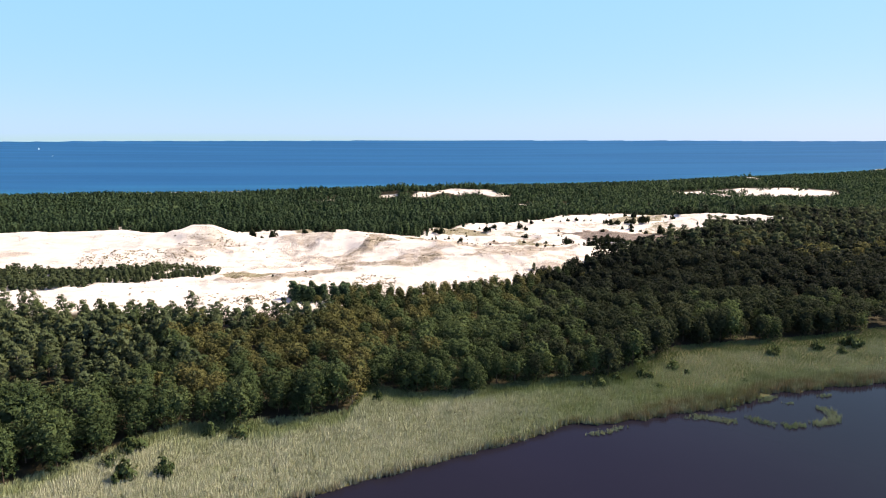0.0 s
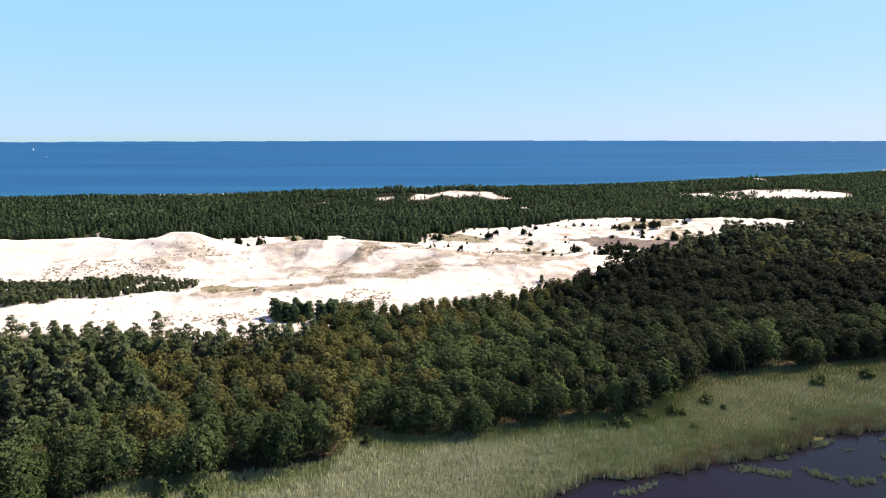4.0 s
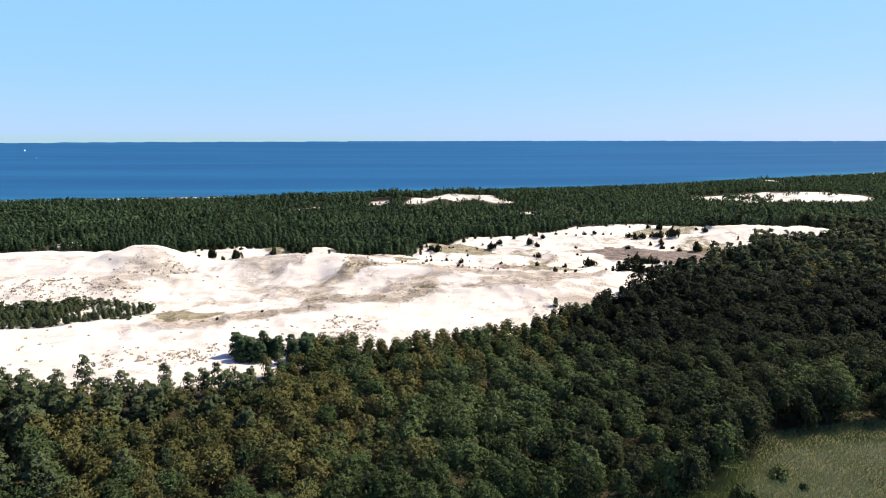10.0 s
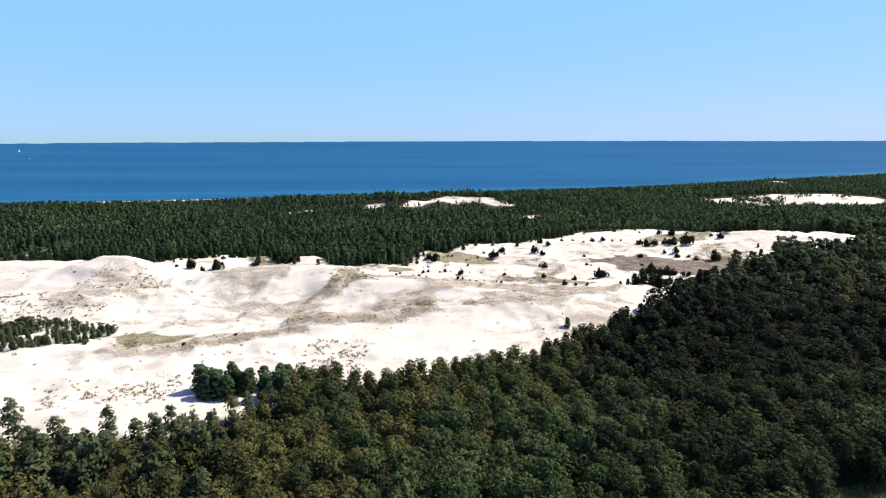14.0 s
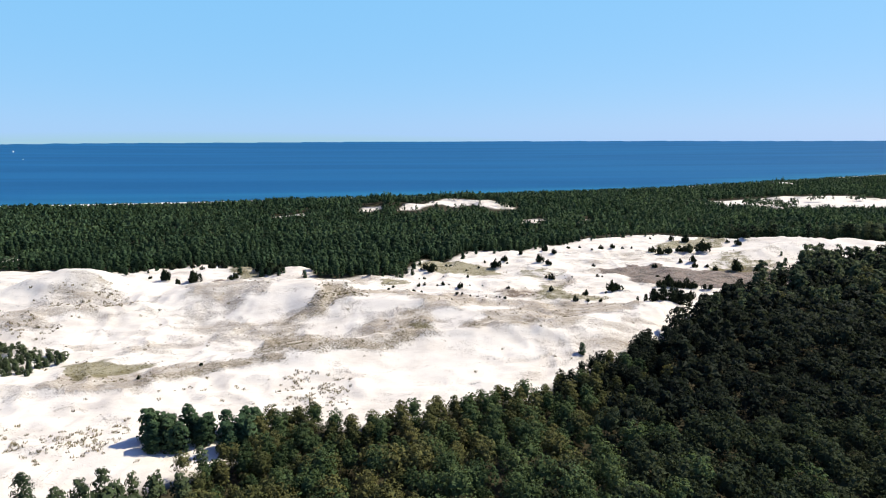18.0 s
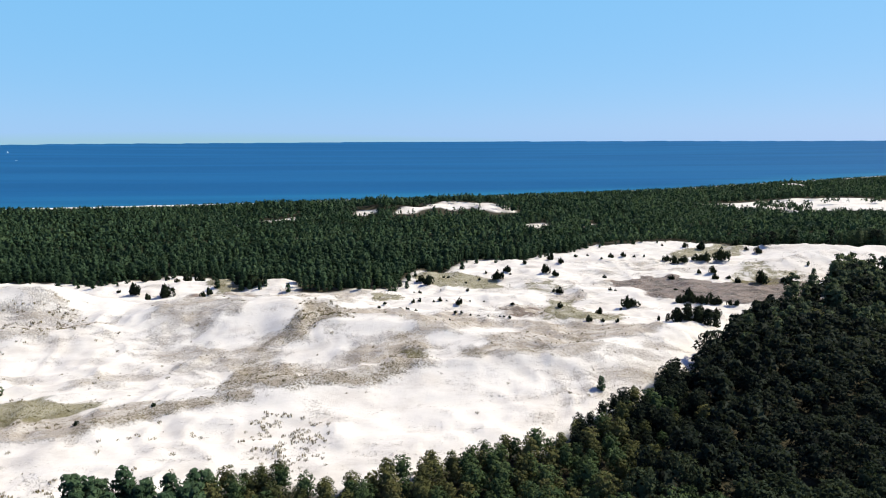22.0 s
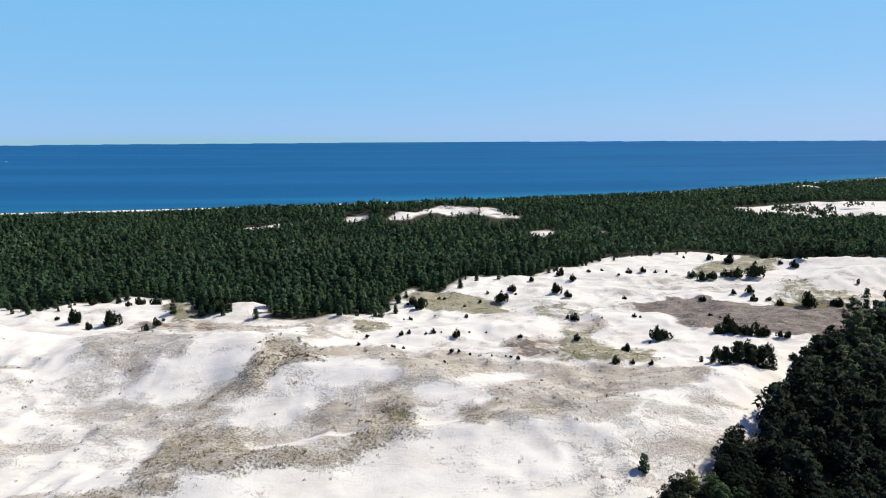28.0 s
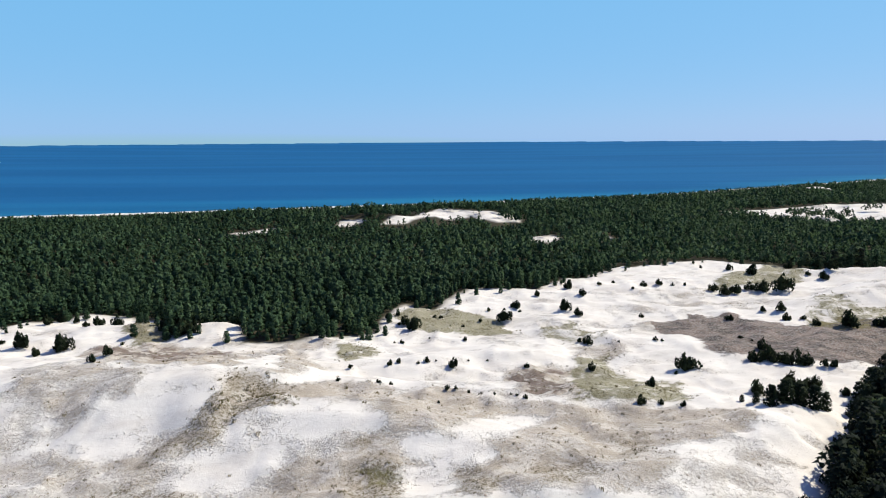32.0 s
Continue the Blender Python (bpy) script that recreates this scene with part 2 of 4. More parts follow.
GREY = GREY_A + GREY_B + GREY_C + GREY_D + GREY_E
SCRUB_A = [(0.9, [(-60, 334), (-54, 340), (-43, 339), (-28, 321), (-15, 324), (-10, 329), (-2, 342), (2, 327), (-9, 323), (-17, 317), (-27, 315), (-34, 312), (-46, 316), (-55, 311), (-56, 317)]),
    (0.9, [(-46, 373), (-43, 381), (-31, 378), (-26, 363), (-36, 361), (-42, 353), (-52, 348), (-57, 346), (-53, 356), (-47, 360)]),
    (1, [(-85, 296), (-77, 300), (-70, 306), (-58, 310), (-46, 314), (-45, 311), (-55, 307), (-67, 304), (-75, 298), (-82, 292)]),
    (0.8, [(-13, 340), (-10, 345), (-4, 350), (0, 344), (-3, 339), (-7, 330)])]
SCRUB_B = [(0.7, [(9, 343), (15, 343), (20, 334), (15, 329), (9, 330)]),
    (0.7, [(25, 343), (34, 344), (40, 342), (31, 330), (25, 331)]),
    (0.6, [(45, 357), (56, 357), (53, 348), (43, 343)]),
    (0.7, [(-34, 335), (-46, 332), (-59, 336), (-59, 342), (-51, 343), (-37, 340)]),
    (0.8, [(-16, 349), (-11, 351), (-4, 354), (-8, 349)])]
SCRUB = SCRUB_A + SCRUB_B
OLIVE_A = [(1.2, [(-116, 314), (-105, 317), (-85, 312), (-89, 305), (-100, 298), (-108, 302)]),
    (0.8, [(49, 412), (61, 423), (60, 403), (77, 397), (70, 375), (54, 373), (41, 375)]),
    (0.9, [(-112, 458), (-101, 463), (-86, 437), (-98, 433)]),
    (0.9, [(-11, 473), (-2, 483), (20, 471), (33, 458), (33, 444), (20, 442), (4, 445), (-10, 461)]),
    (0.8, [(122, 491), (143, 509), (178, 513), (207, 552), (229, 601), (179, 553), (155, 542), (136, 511)]),
    (0.6, [(140, 445), (161, 475), (171, 476), (175, 467), (189, 464), (176, 446), (155, 443)])]
OLIVE_B = [(0.6, [(44, 447), (57, 455), (64, 435), (55, 430), (44, 435)]),
    (0.8, [(-28, 432), (-16, 432), (-11, 423), (-18, 410), (-24, 415)]),
    (0.5, [(-10, 345), (-3, 344), (0, 341), (-7, 336), (-10, 328)])]
OLIVE = OLIVE_A + OLIVE_B
BROWN = [(1.1, [(89, 454), (107, 464), (124, 457), (137, 446), (163, 456), (182, 453), (176, 425), (161, 411), (146, 410), (126, 412), (114, 418), (101, 416), (94, 431)]),
    (0.7, [(26, 399), (36, 405), (46, 406), (39, 379), (28, 378)]),
    (0.5, [(-111, 431), (-89, 434), (-58, 425), (-69, 390), (-92, 403)])]
TUSSOCK_A = [(0.7, [(-201, 326), (-199, 341), (-187, 363), (-149, 346), (-134, 343), (-151, 337), (-151, 311), (-170, 309), (-197, 320)]),
    (0.9, [(-94, 262), (-89, 269), (-79, 271), (-73, 267), (-75, 260), (-87, 255)]),
    (0.7, [(-78, 271), (-77, 277), (-70, 273)]),
    (1, [(-43, 300), (-37, 303), (-31, 302), (-24, 299), (-23, 294), (-27, 291), (-36, 291), (-42, 297)]),
    (0.6, [(-46, 303), (-35, 305), (-23, 297), (-22, 285), (-30, 279), (-41, 290)]),
    (0.35, [(-74, 299), (-65, 306), (-61, 295), (-68, 292)]),
    (0.4, [(-2, 317), (11, 315), (11, 307), (2, 309)])]
TUSSOCK_B = [(0.5, [(-47, 372), (-45, 380), (-32, 378), (-23, 365), (-37, 360), (-40, 356), (-43, 355)]),
    (0.5, [(-159, 369), (-152, 378), (-135, 384), (-116, 364), (-133, 355)]),
    (0.7, [(-161, 352), (-146, 350), (-136, 345), (-137, 340), (-152, 339)]),
    (0.6, [(-113, 268), (-103, 270), (-93, 260), (-102, 250)])]
TUSSOCK = TUSSOCK_A + TUSSOCK_B
CLEAN = [(1, [(-63, 376), (-60, 379), (-49, 374), (-47, 365), (-52, 359), (-57, 357), (-64, 353), (-71, 355), (-73, 365), (-67, 370)]),
    (0.9, [(10, 354), (22, 369), (33, 367), (22, 351), (12, 348)]),
    (0.9, [(-29, 361), (-23, 363), (-11, 358), (-13, 355), (-21, 354), (-28, 357)]),
    (0.9, [(-1, 352), (8, 352), (8, 347), (1, 347)]),
    (0.8, [(-121, 396), (-112, 397), (-103, 373), (-105, 372)]),
    (0.8, [(-42, 311), (-36, 315), (-14, 316), (-7, 325), (22, 328), (20, 310), (-17, 302), (-42, 305)])]


def patches(x, y, rows, soft=2.5):
    """Strength of the patches at each place, fading over their edges."""
    x, y = np.asarray(x, float), np.asarray(y, float)
    d = np.zeros(np.shape(x))
    for s, poly in rows:
        px, py = np.array(poly, float).T
        near = (x > px.min() - soft) & (x < px.max() + soft) & (y > py.min() - soft) & (y < py.max() + soft)
        if near.any():
            d[near] = np.maximum(d[near], s * smooth(-soft, soft, edge_dist(x[near], y[near], poly)))
    return d


def astray(x, y, k=1.0):
    """Places moved a little, so that the edges of patches wander."""
    return x + k * 16 * (fbm(x + 5, y * 1.7, 14.0, 5) - 0.5), y + k * 11 * (fbm(x + 77, y * 1.7 + 3, 11.0, 5) - 0.5)


def growth(x, y):
    """How much thin growth stands on the sand."""
    jx, jy = astray(x, y)
    thin = (0.3 * blob(jx, jy, -75, 358, 62, 34) + 0.38 * blob(jx, jy, 25, 362, 75, 42)) * smooth(0.34, 0.6, fbm(x + 31, y * 1.6, 10.0, 4))
    far = 0.42 * blob(jx, jy, 130, 470, 100, 50) + 0.25 * blob(jx, jy, 0, 440, 120, 26) + 0.5 * blob(jx, jy, -260, 360, 60, 20)
    return np.maximum(np.maximum(patches(jx, jy, GREY), patches(*astray(x, y, 0.4), SCRUB)), far * smooth(0.45, 0.6, fbm(x + 9, y * 1.4, 18.0)) + thin) * (1 - patches(x, y, CLEAN))


def height(x, y):
    x, y = np.asarray(x, float), np.asarray(y, float)
    lake, edge, sea = lake_shore(x), wood_edge(x), coast(x)
    dune = smooth(-30, 12, edge_dist(x, y, DUNE))
    z = 0.35 + 1.2 * smooth(0, 25, y - edge) + 3.2 * smooth(20, 110, y - edge) + 4.5 * smooth(90, 260, y - edge)
    z = z * (1 - smooth(90, 330, y - edge) * 0.35) * (1 - smooth(-200, -25, y - sea) * 0.72)
    z = np.where(y < lake, np.maximum(-1.6, 0.3 - 0.5 * (lake - y)), z)
    z = np.where(y > sea - 12, np.maximum(-3.0, 2.2 - 0.19 * (y - sea + 12)), z)
    d = 6.5 + 0 * x - 1.5 * smooth(440, 560, y)
    wx, wy = x + 7 * (fbm(x, y, 30) - 0.5), y + 7 * (fbm(x + 90, y, 30) - 0.5)
    ridges = [
        crest(wx, wy, [(-323, 282, 11.6), (-196, 280, 10.7), (-115, 293, 11), (-87, 292, 12), (-69, 307, 12.3), (-47, 317, 15.2), (-35, 315, 15.2), (-16, 327, 16), (7, 329, 16.5), (36, 332, 17), (60, 345, 16.8), (93, 366, 14.2)], 37, 26, 5.0, 1.1),
        crest(wx, wy, [(-30, 387, 17.4), (-13, 383, 16.9), (3, 383, 16), (22, 383, 15), (39, 379, 15), (73, 373, 14.1)], 75, 20),
        crest(wx, wy, [(-118, 377, 16), (-104, 378, 18.6), (-88, 378, 19.8), (-66, 376, 21.2), (-48, 377, 22)], 36, 52, 8.0, 1.2),
        crest(wx, wy, [(-68, 341, 9.5), (-54, 348, 13.5), (-43, 357, 18), (-43, 368, 20.5), (-46, 378, 21.5)], 16, 40, 8.0, 1.2),
        crest(wx, wy, [(-196, 372, 15.6), (-172, 379, 20.5), (-156, 388, 26.5), (-146, 389, 26), (-128, 393, 18.5)], 38, 26),
        crest(wx, wy, [(-323, 391, 21.3), (-254, 389, 20.3), (-205, 393, 21.2), (-166, 391, 18.3)], 60, 30),
        crest(wx, wy, [(-254, 328, 12.1), (-191, 342, 15.9), (-147, 356, 17.2), (-115, 364, 15.7)], 36, 24),
        crest(wx, wy, [(-33, 364, 19.6), (-14, 360, 20.1), (10, 353, 17.7), (33, 344, 16.8)], 26, 30, 9.0),
        crest(wx, wy, [(49, 354, 15.3), (86, 358, 15.7), (95, 366, 13.7)], 18, 26, 6.0),
        crest(wx, wy, [(-30, 410, 12.5), (12, 410, 13.8), (45, 416, 11.8)], 24, 18, 6.5),
        crest(wx, wy, [(49, 438, 10), (73, 430, 12.6), (103, 423, 11.2)], 26, 18, 6.0),
        crest(wx, wy, [(20, 481, 8.6), (59, 492, 10.9), (108, 509, 11.8), (161, 528, 12)], 50, 24, 6.0),
        crest(wx, wy, [(98, 468, 9.7), (137, 460, 11.8), (166, 468, 14.6), (196, 481, 18.4), (220, 487, 18.3)], 34, 30, 6.0),
        crest(wx, wy, [(186, 528, 13), (225, 516, 17.1), (264, 511, 16.1), (303, 518, 12.1)], 60, 24, 6.0),
        crest(wx, wy, [(-117, 450, 13), (-78, 448, 13.5), (-35, 440, 12)], 24, 16, 6.5)]
    k = 1.1
    e = sum(np.exp((r - 14) / k) for r in ridges) + np.exp((d - 14) / k)
    d = 14 + k * np.log(e)
    rough = 1 - 0.75 * patches(x, y, CLEAN, 5.0)
    d = d + rough * (1.0 * (fbm(x, y, 17.0) - 0.5) + 0.6 * (fbm(x + 50, y, 5.0, 2) - 0.5))
    warp = 14 * (fbm(x + 200, y, 40.0) - 0.5)
    ridge = 1 - np.abs(2 * fbm(x + warp, y * 1.5 + warp, 28.0, 4) - 1)
    d = d + rough * 1.5 * (np.clip(ridge, 0, 1) ** 3 - 0.35)
    # small gullies and banks
    bank = 1 - np.abs(2 * fbm(x + warp + 60, y + warp, 11.0, 3) - 1)
    d = d + rough * 0.9 * (np.clip(bank, 0, 1) ** 4 - 0.3)
    # hummocks held by growth
    d = d + 1.2 * np.clip(growth(x, y), 0, 1) * (np.abs(fbm(x + 11, y, 8.0, 2) - 0.5) * 2) ** 0.8 - 0.3
    z = z * (1 - dune) + d * dune
    for lift, poly in ((6.0, FAR_HILL), (1.0, FAR_DUNES[1])):
        far = smooth(-25, 25, edge_dist(x, y, poly))
        z = z + far * (lift + 5 * (fbm(x, y, 60.0) - 0.3) + 4 * (fbm(x, y, 22.0) - 0.5))
    z = z + 9.0 * blob(x, y, 528, 1075, 30, 26) + 5.0 * blob(x, y, 470, 850, 45, 40)
    wood = (1 - dune) * smooth(40, 120, y - edge) * (1 - smooth(-90, -20, y - sea))
    return z + wood * 5.0 * (fbm(x, y, 90.0) - 0.5)


# ---- meshes ----
def mesh(name, verts, faces, mats, tone=None, which=None, smooth_faces=False):
    """A mesh from arrays; faces is a list of index arrays, each of one face size."""
    me = bpy.data.meshes.new(name)
    verts = np.asarray(verts, np.float32)
    faces = [np.asarray(f, np.int32) for f in faces if len(f)]
    count = sum(len(f) for f in faces)
    loops = np.concatenate([f.ravel() for f in faces])
    sizes = np.concatenate([np.full(len(f), f.shape[1], np.int32) for f in faces])
    me.vertices.add(len(verts))
    me.vertices.foreach_set("co", verts.ravel())
    me.loops.add(len(loops))
    me.loops.foreach_set("vertex_index", loops)
    me.polygons.add(count)
    me.polygons.foreach_set("loop_start", np.concatenate([[0], np.cumsum(sizes)[:-1]]).astype(np.int32))
    if which is not None:
        me.polygons.foreach_set("material_index", np.asarray(which, np.int32))
    me.polygons.foreach_set("use_smooth", np.full(count, smooth_faces))
    for k, v in (tone or {}).items():
        if np.ndim(v) == 2:
            me.attributes.new(k, "FLOAT_VECTOR", "POINT").data.foreach_set("vector", np.asarray(v, np.float32).ravel())
        else:
            me.attributes.new(k, "FLOAT", "POINT").data.foreach_set("value", np.asarray(v, np.float32))
    for m in mats:
        me.materials.append(m)
    me.update(calc_edges=True)
    return me


def part(name, me, parent, label=""):
    ob = new(name, me)
    ob.parent = parent
    return tagged(ob, label)


def grid(xs, ys):
    X, Y = np.meshgrid(xs, ys)
    n, m = len(xs), len(ys)
    i = (np.arange(m - 1)[:, None] * n + np.arange(n - 1)).ravel()
    return X.ravel(), Y.ravel(), np.stack([i, i + 1, i + n + 1, i + n], 1)


def steps(*spans):
    """Even steps: (from, to, step), ..."""
    return np.unique(np.concatenate([np.linspace(a, b, max(2, round((b - a) / s) + 1)) for a, b, s in spans]))


# ---- ground ----
gx, gy, gf = grid(steps((-4800, -1400, 400), (-1400, -600, 60), (-600, -220, 8), (-220, -125, 1.9), (-125, 125, 1.2), (125, 300, 1.9), (300, 700, 12), (700, 1500, 50), (1500, 4800, 400)),
                  steps((-1500, 60, 120), (60, 115, 5), (115, 250, 3), (250, 460, 1.2), (460, 600, 2.2), (600, 735, 8), (735, 860, 3), (860, 1000, 8), (1000, 1500, 14), (1500, 4900, 400)))
gz = height(gx, gy)
in_dune = edge_dist(gx, gy, DUNE)
rag = 5.0 * (fbm(gx, gy, 9.0) - 0.5)
sand = smooth(-3, 2, in_dune + rag)
for poly in FAR_DUNES + SADDLES:
    sand = np.maximum(sand, smooth(-2, 4, edge_dist(gx, gy, poly) + 8 * (fbm(gx, gy, 14.0) - 0.5)))
sand = np.maximum(sand, smooth(-34, -24, gy - coast(gx) + rag))
dry = growth(gx, gy)
jx, jy = astray(gx, gy)
brown, olive, scrub = patches(jx, jy, BROWN), patches(*astray(gx, gy, 0.5), OLIVE), patches(*astray(gx, gy, 0.4), SCRUB, 1.8)
reed = smooth(-14, 0, gy - lake_shore(gx)) * (1 - smooth(-1, 3, gy - wood_edge(gx)))

gm = Mat("ground", 0.9, 0.12)
P = gm.obj()
fine, mid = gm.noise(P, 1.7, 6.0, 0.7), gm.noise(P, 0.23, 5.0)
grain = gm.noise(P, 3.6, 4.0, 0.75)
wide = gm.noise(gm.scaled(P, (0.05, 0.11, 0.1)), 1.0, 6.0, 0.65)
warped = gm.node("ShaderNodeVectorMath", i0=P, i1=gm.scaled(gm.node("ShaderNodeTexNoise", Vector=P, Scale=0.05, Detail=3.0).outputs[1], (16, 16, 0)))
W = warped.outputs[0]
cover = gm.ramp(gm.noise(gm.scaled(W, (0.06, 0.13, 0.1)), 1.0, 10.0, 0.7), 0.28, 0.72)
cover2 = gm.ramp(gm.noise(gm.scaled(W, (0.11, 0.22, 0.2)), 1.3, 10.0, 0.7), 0.28, 0.72)
tint = gm.ramp(gm.noise(W, 0.07, 6.0, 0.65), 0.36, 0.64)
c_sand = gm.mix(mid, (0.675, 0.64, 0.558), (0.755, 0.715, 0.63))
c_sand = gm.mix(gm.ramp(wide, 0.46, 0.68, 0.0, 0.5), c_sand, (0.55, 0.495, 0.415))
c_sand = gm.mix(gm.ramp(grain, 0.6, 0.74, 0.0, 0.35), c_sand, (0.46, 0.41, 0.33))
grown = gm.ramp(gm.math("ADD", gm.math("MULTIPLY", cover, 0.75), gm.math("ADD", gm.math("MULTIPLY", gm.attr("dry"), 0.9), gm.ramp(fine, 0.25, 0.75, -0.28, 0.28))), 0.5, 1.15)
dull = gm.mix(gm.ramp(fine, 0.34, 0.66), (0.325, 0.284, 0.23), (0.575, 0.51, 0.42))
dull = gm.mix(gm.math("MULTIPLY", tint, gm.ramp(grain, 0.35, 0.65, 0.0, 0.45)), dull, (0.23, 0.195, 0.12))
c_sand = gm.mix(gm.math("MULTIPLY", grown, gm.ramp(cover2, 0.2, 0.55, 0.55, 1.0)), c_sand, dull)
scrubby = gm.ramp(gm.math("ADD", gm.math("MULTIPLY", cover2, 0.6), gm.math("MULTIPLY", gm.attr("scrub"), 0.95)), 0.6, 1.05)
c_sand = gm.mix(gm.math("MULTIPLY", scrubby, gm.ramp(fine, 0.42, 0.62, 0.05, 0.9)), c_sand, gm.mix(mid, (0.09, 0.075, 0.04), (0.2, 0.165, 0.095)))
speck = gm.ramp(gm.math("ADD", fine, gm.math("MULTIPLY", grown, 0.1)), 0.64, 0.71)
c_sand = gm.mix(gm.math("MULTIPLY", speck, 0.6), c_sand, gm.mix(mid, (0.1, 0.085, 0.05), (0.19, 0.16, 0.1)))
browned = gm.ramp(gm.math("ADD", gm.math("MULTIPLY", cover2, 0.8), gm.math("MULTIPLY", gm.attr("brown"), 0.9)), 0.7, 1.05)
c_sand = gm.mix(gm.math("MULTIPLY", browned, gm.ramp(fine, 0.3, 0.6, 0.55, 1.0)), c_sand, gm.mix(gm.ramp(gm.math("ADD", fine, cover2), 0.6, 1.4), (0.035, 0.026, 0.021), (0.2, 0.152, 0.12)))
green = gm.ramp(gm.math("ADD", gm.math("MULTIPLY", cover2, 0.7), gm.math("MULTIPLY", gm.attr("olive"), 0.9)), 0.65, 1.05)
c_sand = gm.mix(gm.math("MULTIPLY", green, gm.ramp(grain, 0.4, 0.6, 0.55, 1.0)), c_sand, gm.mix(mid, (0.11, 0.1, 0.035), (0.2, 0.18, 0.07)))
c_wood = gm.mix(fine, (0.025, 0.024, 0.014), (0.07, 0.062, 0.035))
c_reed = gm.mix(mid, (0.055, 0.055, 0.025), (0.115, 0.12, 0.055))
c = gm.mix(gm.attr("reed"), c_wood, c_reed)
gm.colour(gm.mix(gm.attr("sand"), c, c_sand))
relief = gm.math("ADD", gm.math("MULTIPLY", grain, 0.6), gm.math("ADD", fine, gm.math("ADD", gm.math("MULTIPLY", mid, 1.2), gm.math("MULTIPLY", cover2, 0.8))))
gm.bump(gm.math("MULTIPLY", relief, gm.ramp(gm.math("MAXIMUM", grown, browned), 0.0, 0.8, 0.25, 1.0)), 0.55, 0.45)
ground = new("ground", mesh("ground", np.stack([gx, gy, gz], 1), [gf], [gm.m], {"sand": sand, "dry": dry, "scrub": scrub, "brown": brown, "olive": olive, "reed": reed}, smooth_faces=True))
tagged(ground, "white sand dunes and dark woodland floor between lake and sea", "ground", kind="structure")

# ---- water ----
wm = Mat("lake_water", 0.07, 0.06)
wm.colour(wm.mix(wm.noise(wm.obj(), 0.02), (0.010, 0.010, 0.016), (0.015, 0.014, 0.022)))
wm.bump(wm.noise(wm.scaled(wm.obj(), (0.6, 1.4, 1)), 1.2), 0.06, 0.05)
lx, ly, lf = grid(np.linspace(-1400, 1400, 15), np.linspace(-1500, 330, 12))
tagged(new("lake_water", mesh("lake_water", np.stack([lx, ly, 0 * lx], 1), [lf], [wm.m])), "calm dark lake water beside the reed bed", "water", kind="structure")

sm = Mat("sea_water", 0.55, 0.02)
P = sm.obj()
band = sm.noise(sm.scaled(P, (0.0006, 0.0045, 0.001)), 1.0, 4.0)
streak = sm.noise(sm.scaled(P, (0.012, 0.05, 0.02)), 1.0, 6.0, 0.7)
deep = sm.mix(sm.ramp(band, 0.35, 0.65), (0.0065, 0.08, 0.2), (0.011, 0.104, 0.242))
deep = sm.mix(sm.ramp(streak, 0.5, 0.75, 0.0, 0.45), deep, (0.014, 0.105, 0.235))
near_shore = sm.math("ADD", sm.attr("shallow"), sm.ramp(band, 0.3, 0.7, -0.25, 0.25))
sm.colour(sm.mix(sm.ramp(near_shore, 0.4, 1.2, 0.0, 0.6), deep, (0.02, 0.19, 0.29)))
sm.bump(sm.noise(sm.scaled(P, (0.08, 0.22, 0.1)), 1.0, 5.0), 0.35, 0.8)
sx, sy, sf = grid(steps((-4900, -1000, 150), (-1000, 1200, 50), (1200, 4900, 150)), steps((500, 1800, 20), (1800, 4900, 80)))
keep = (np.hypot(sx, sy) < 4950) & (sy > coast(sx) - 60)
sf = sf[keep[sf].all(1)]
# the far sea is lifted to where the true horizon stands
lift = 55 * np.clip((np.hypot(sx, sy) - 1500) / 3400, 0, 1.1) ** 2
tagged(new("sea_water", mesh("sea_water", np.stack([sx, sy, lift], 1), [sf], [sm.m], {"shallow": np.clip(1 - (sy - coast(sx)) / 260, 0, 1)}, smooth_faces=True)),
       "blue open sea reaching the horizon", "sea", kind="structure")


# ---- trees ----
def cards(rs, centre, radii, n, size, up=0.0, aspect=1.0, low=-0.5, jitter=0.32):
    """Leaf clumps round a lobe: small three-sided pieces that face outwards."""
    d = rs.normal(size=(n * 2 + 4, 3))
    d /= np.linalg.norm(d, axis=1)[:, None]
    d = d[d[:, 2] > low][:n]
    n = len(d)
    c = np.asarray(centre) + d * np.asarray(radii) * rs.uniform(0.7, 1.06, (n, 1))
    nor = d / np.asarray(radii) * np.mean(radii) + rs.normal(size=(n, 3)) * jitter
    nor /= np.linalg.norm(nor, axis=1)[:, None]
    ref = np.where(rs.rand(n, 1) < up, d * 0.6 + [0, 0, 1.0], rs.normal(size=(n, 3)))
    v = ref - nor * (ref * nor).sum(1)[:, None]
    v /= np.linalg.norm(v, axis=1)[:, None] + 1e-6
    u = np.cross(v, nor)
    s = size * rs.uniform(0.65, 1.35, (n, 1))
    k = [(-1.0, -0.6), (1.0, -0.7), (0.1, 1.1)]
    V = np.stack([c + s * 0.6 * (a * u * rs.uniform(0.7, 1.15, (n, 1)) + b * aspect * v) for a, b in k], 1).reshape(-1, 3)
    soft = d / np.asarray(radii) * np.mean(radii) + rs.normal(size=(n, 3)) * 0.3 + [0, 0, 0.1]
    soft /= np.linalg.norm(soft, axis=1)[:, None]
    return V, np.arange(3 * n).reshape(-1, 3), np.repeat(soft, 3, axis=0)


def leafy(name, crown, mat):
    """A crown's pieces as a mesh whose shading follows its lobes."""
    v, f, nrm = crown
    return mesh(name, v, [f], [mat], {"puff": nrm})


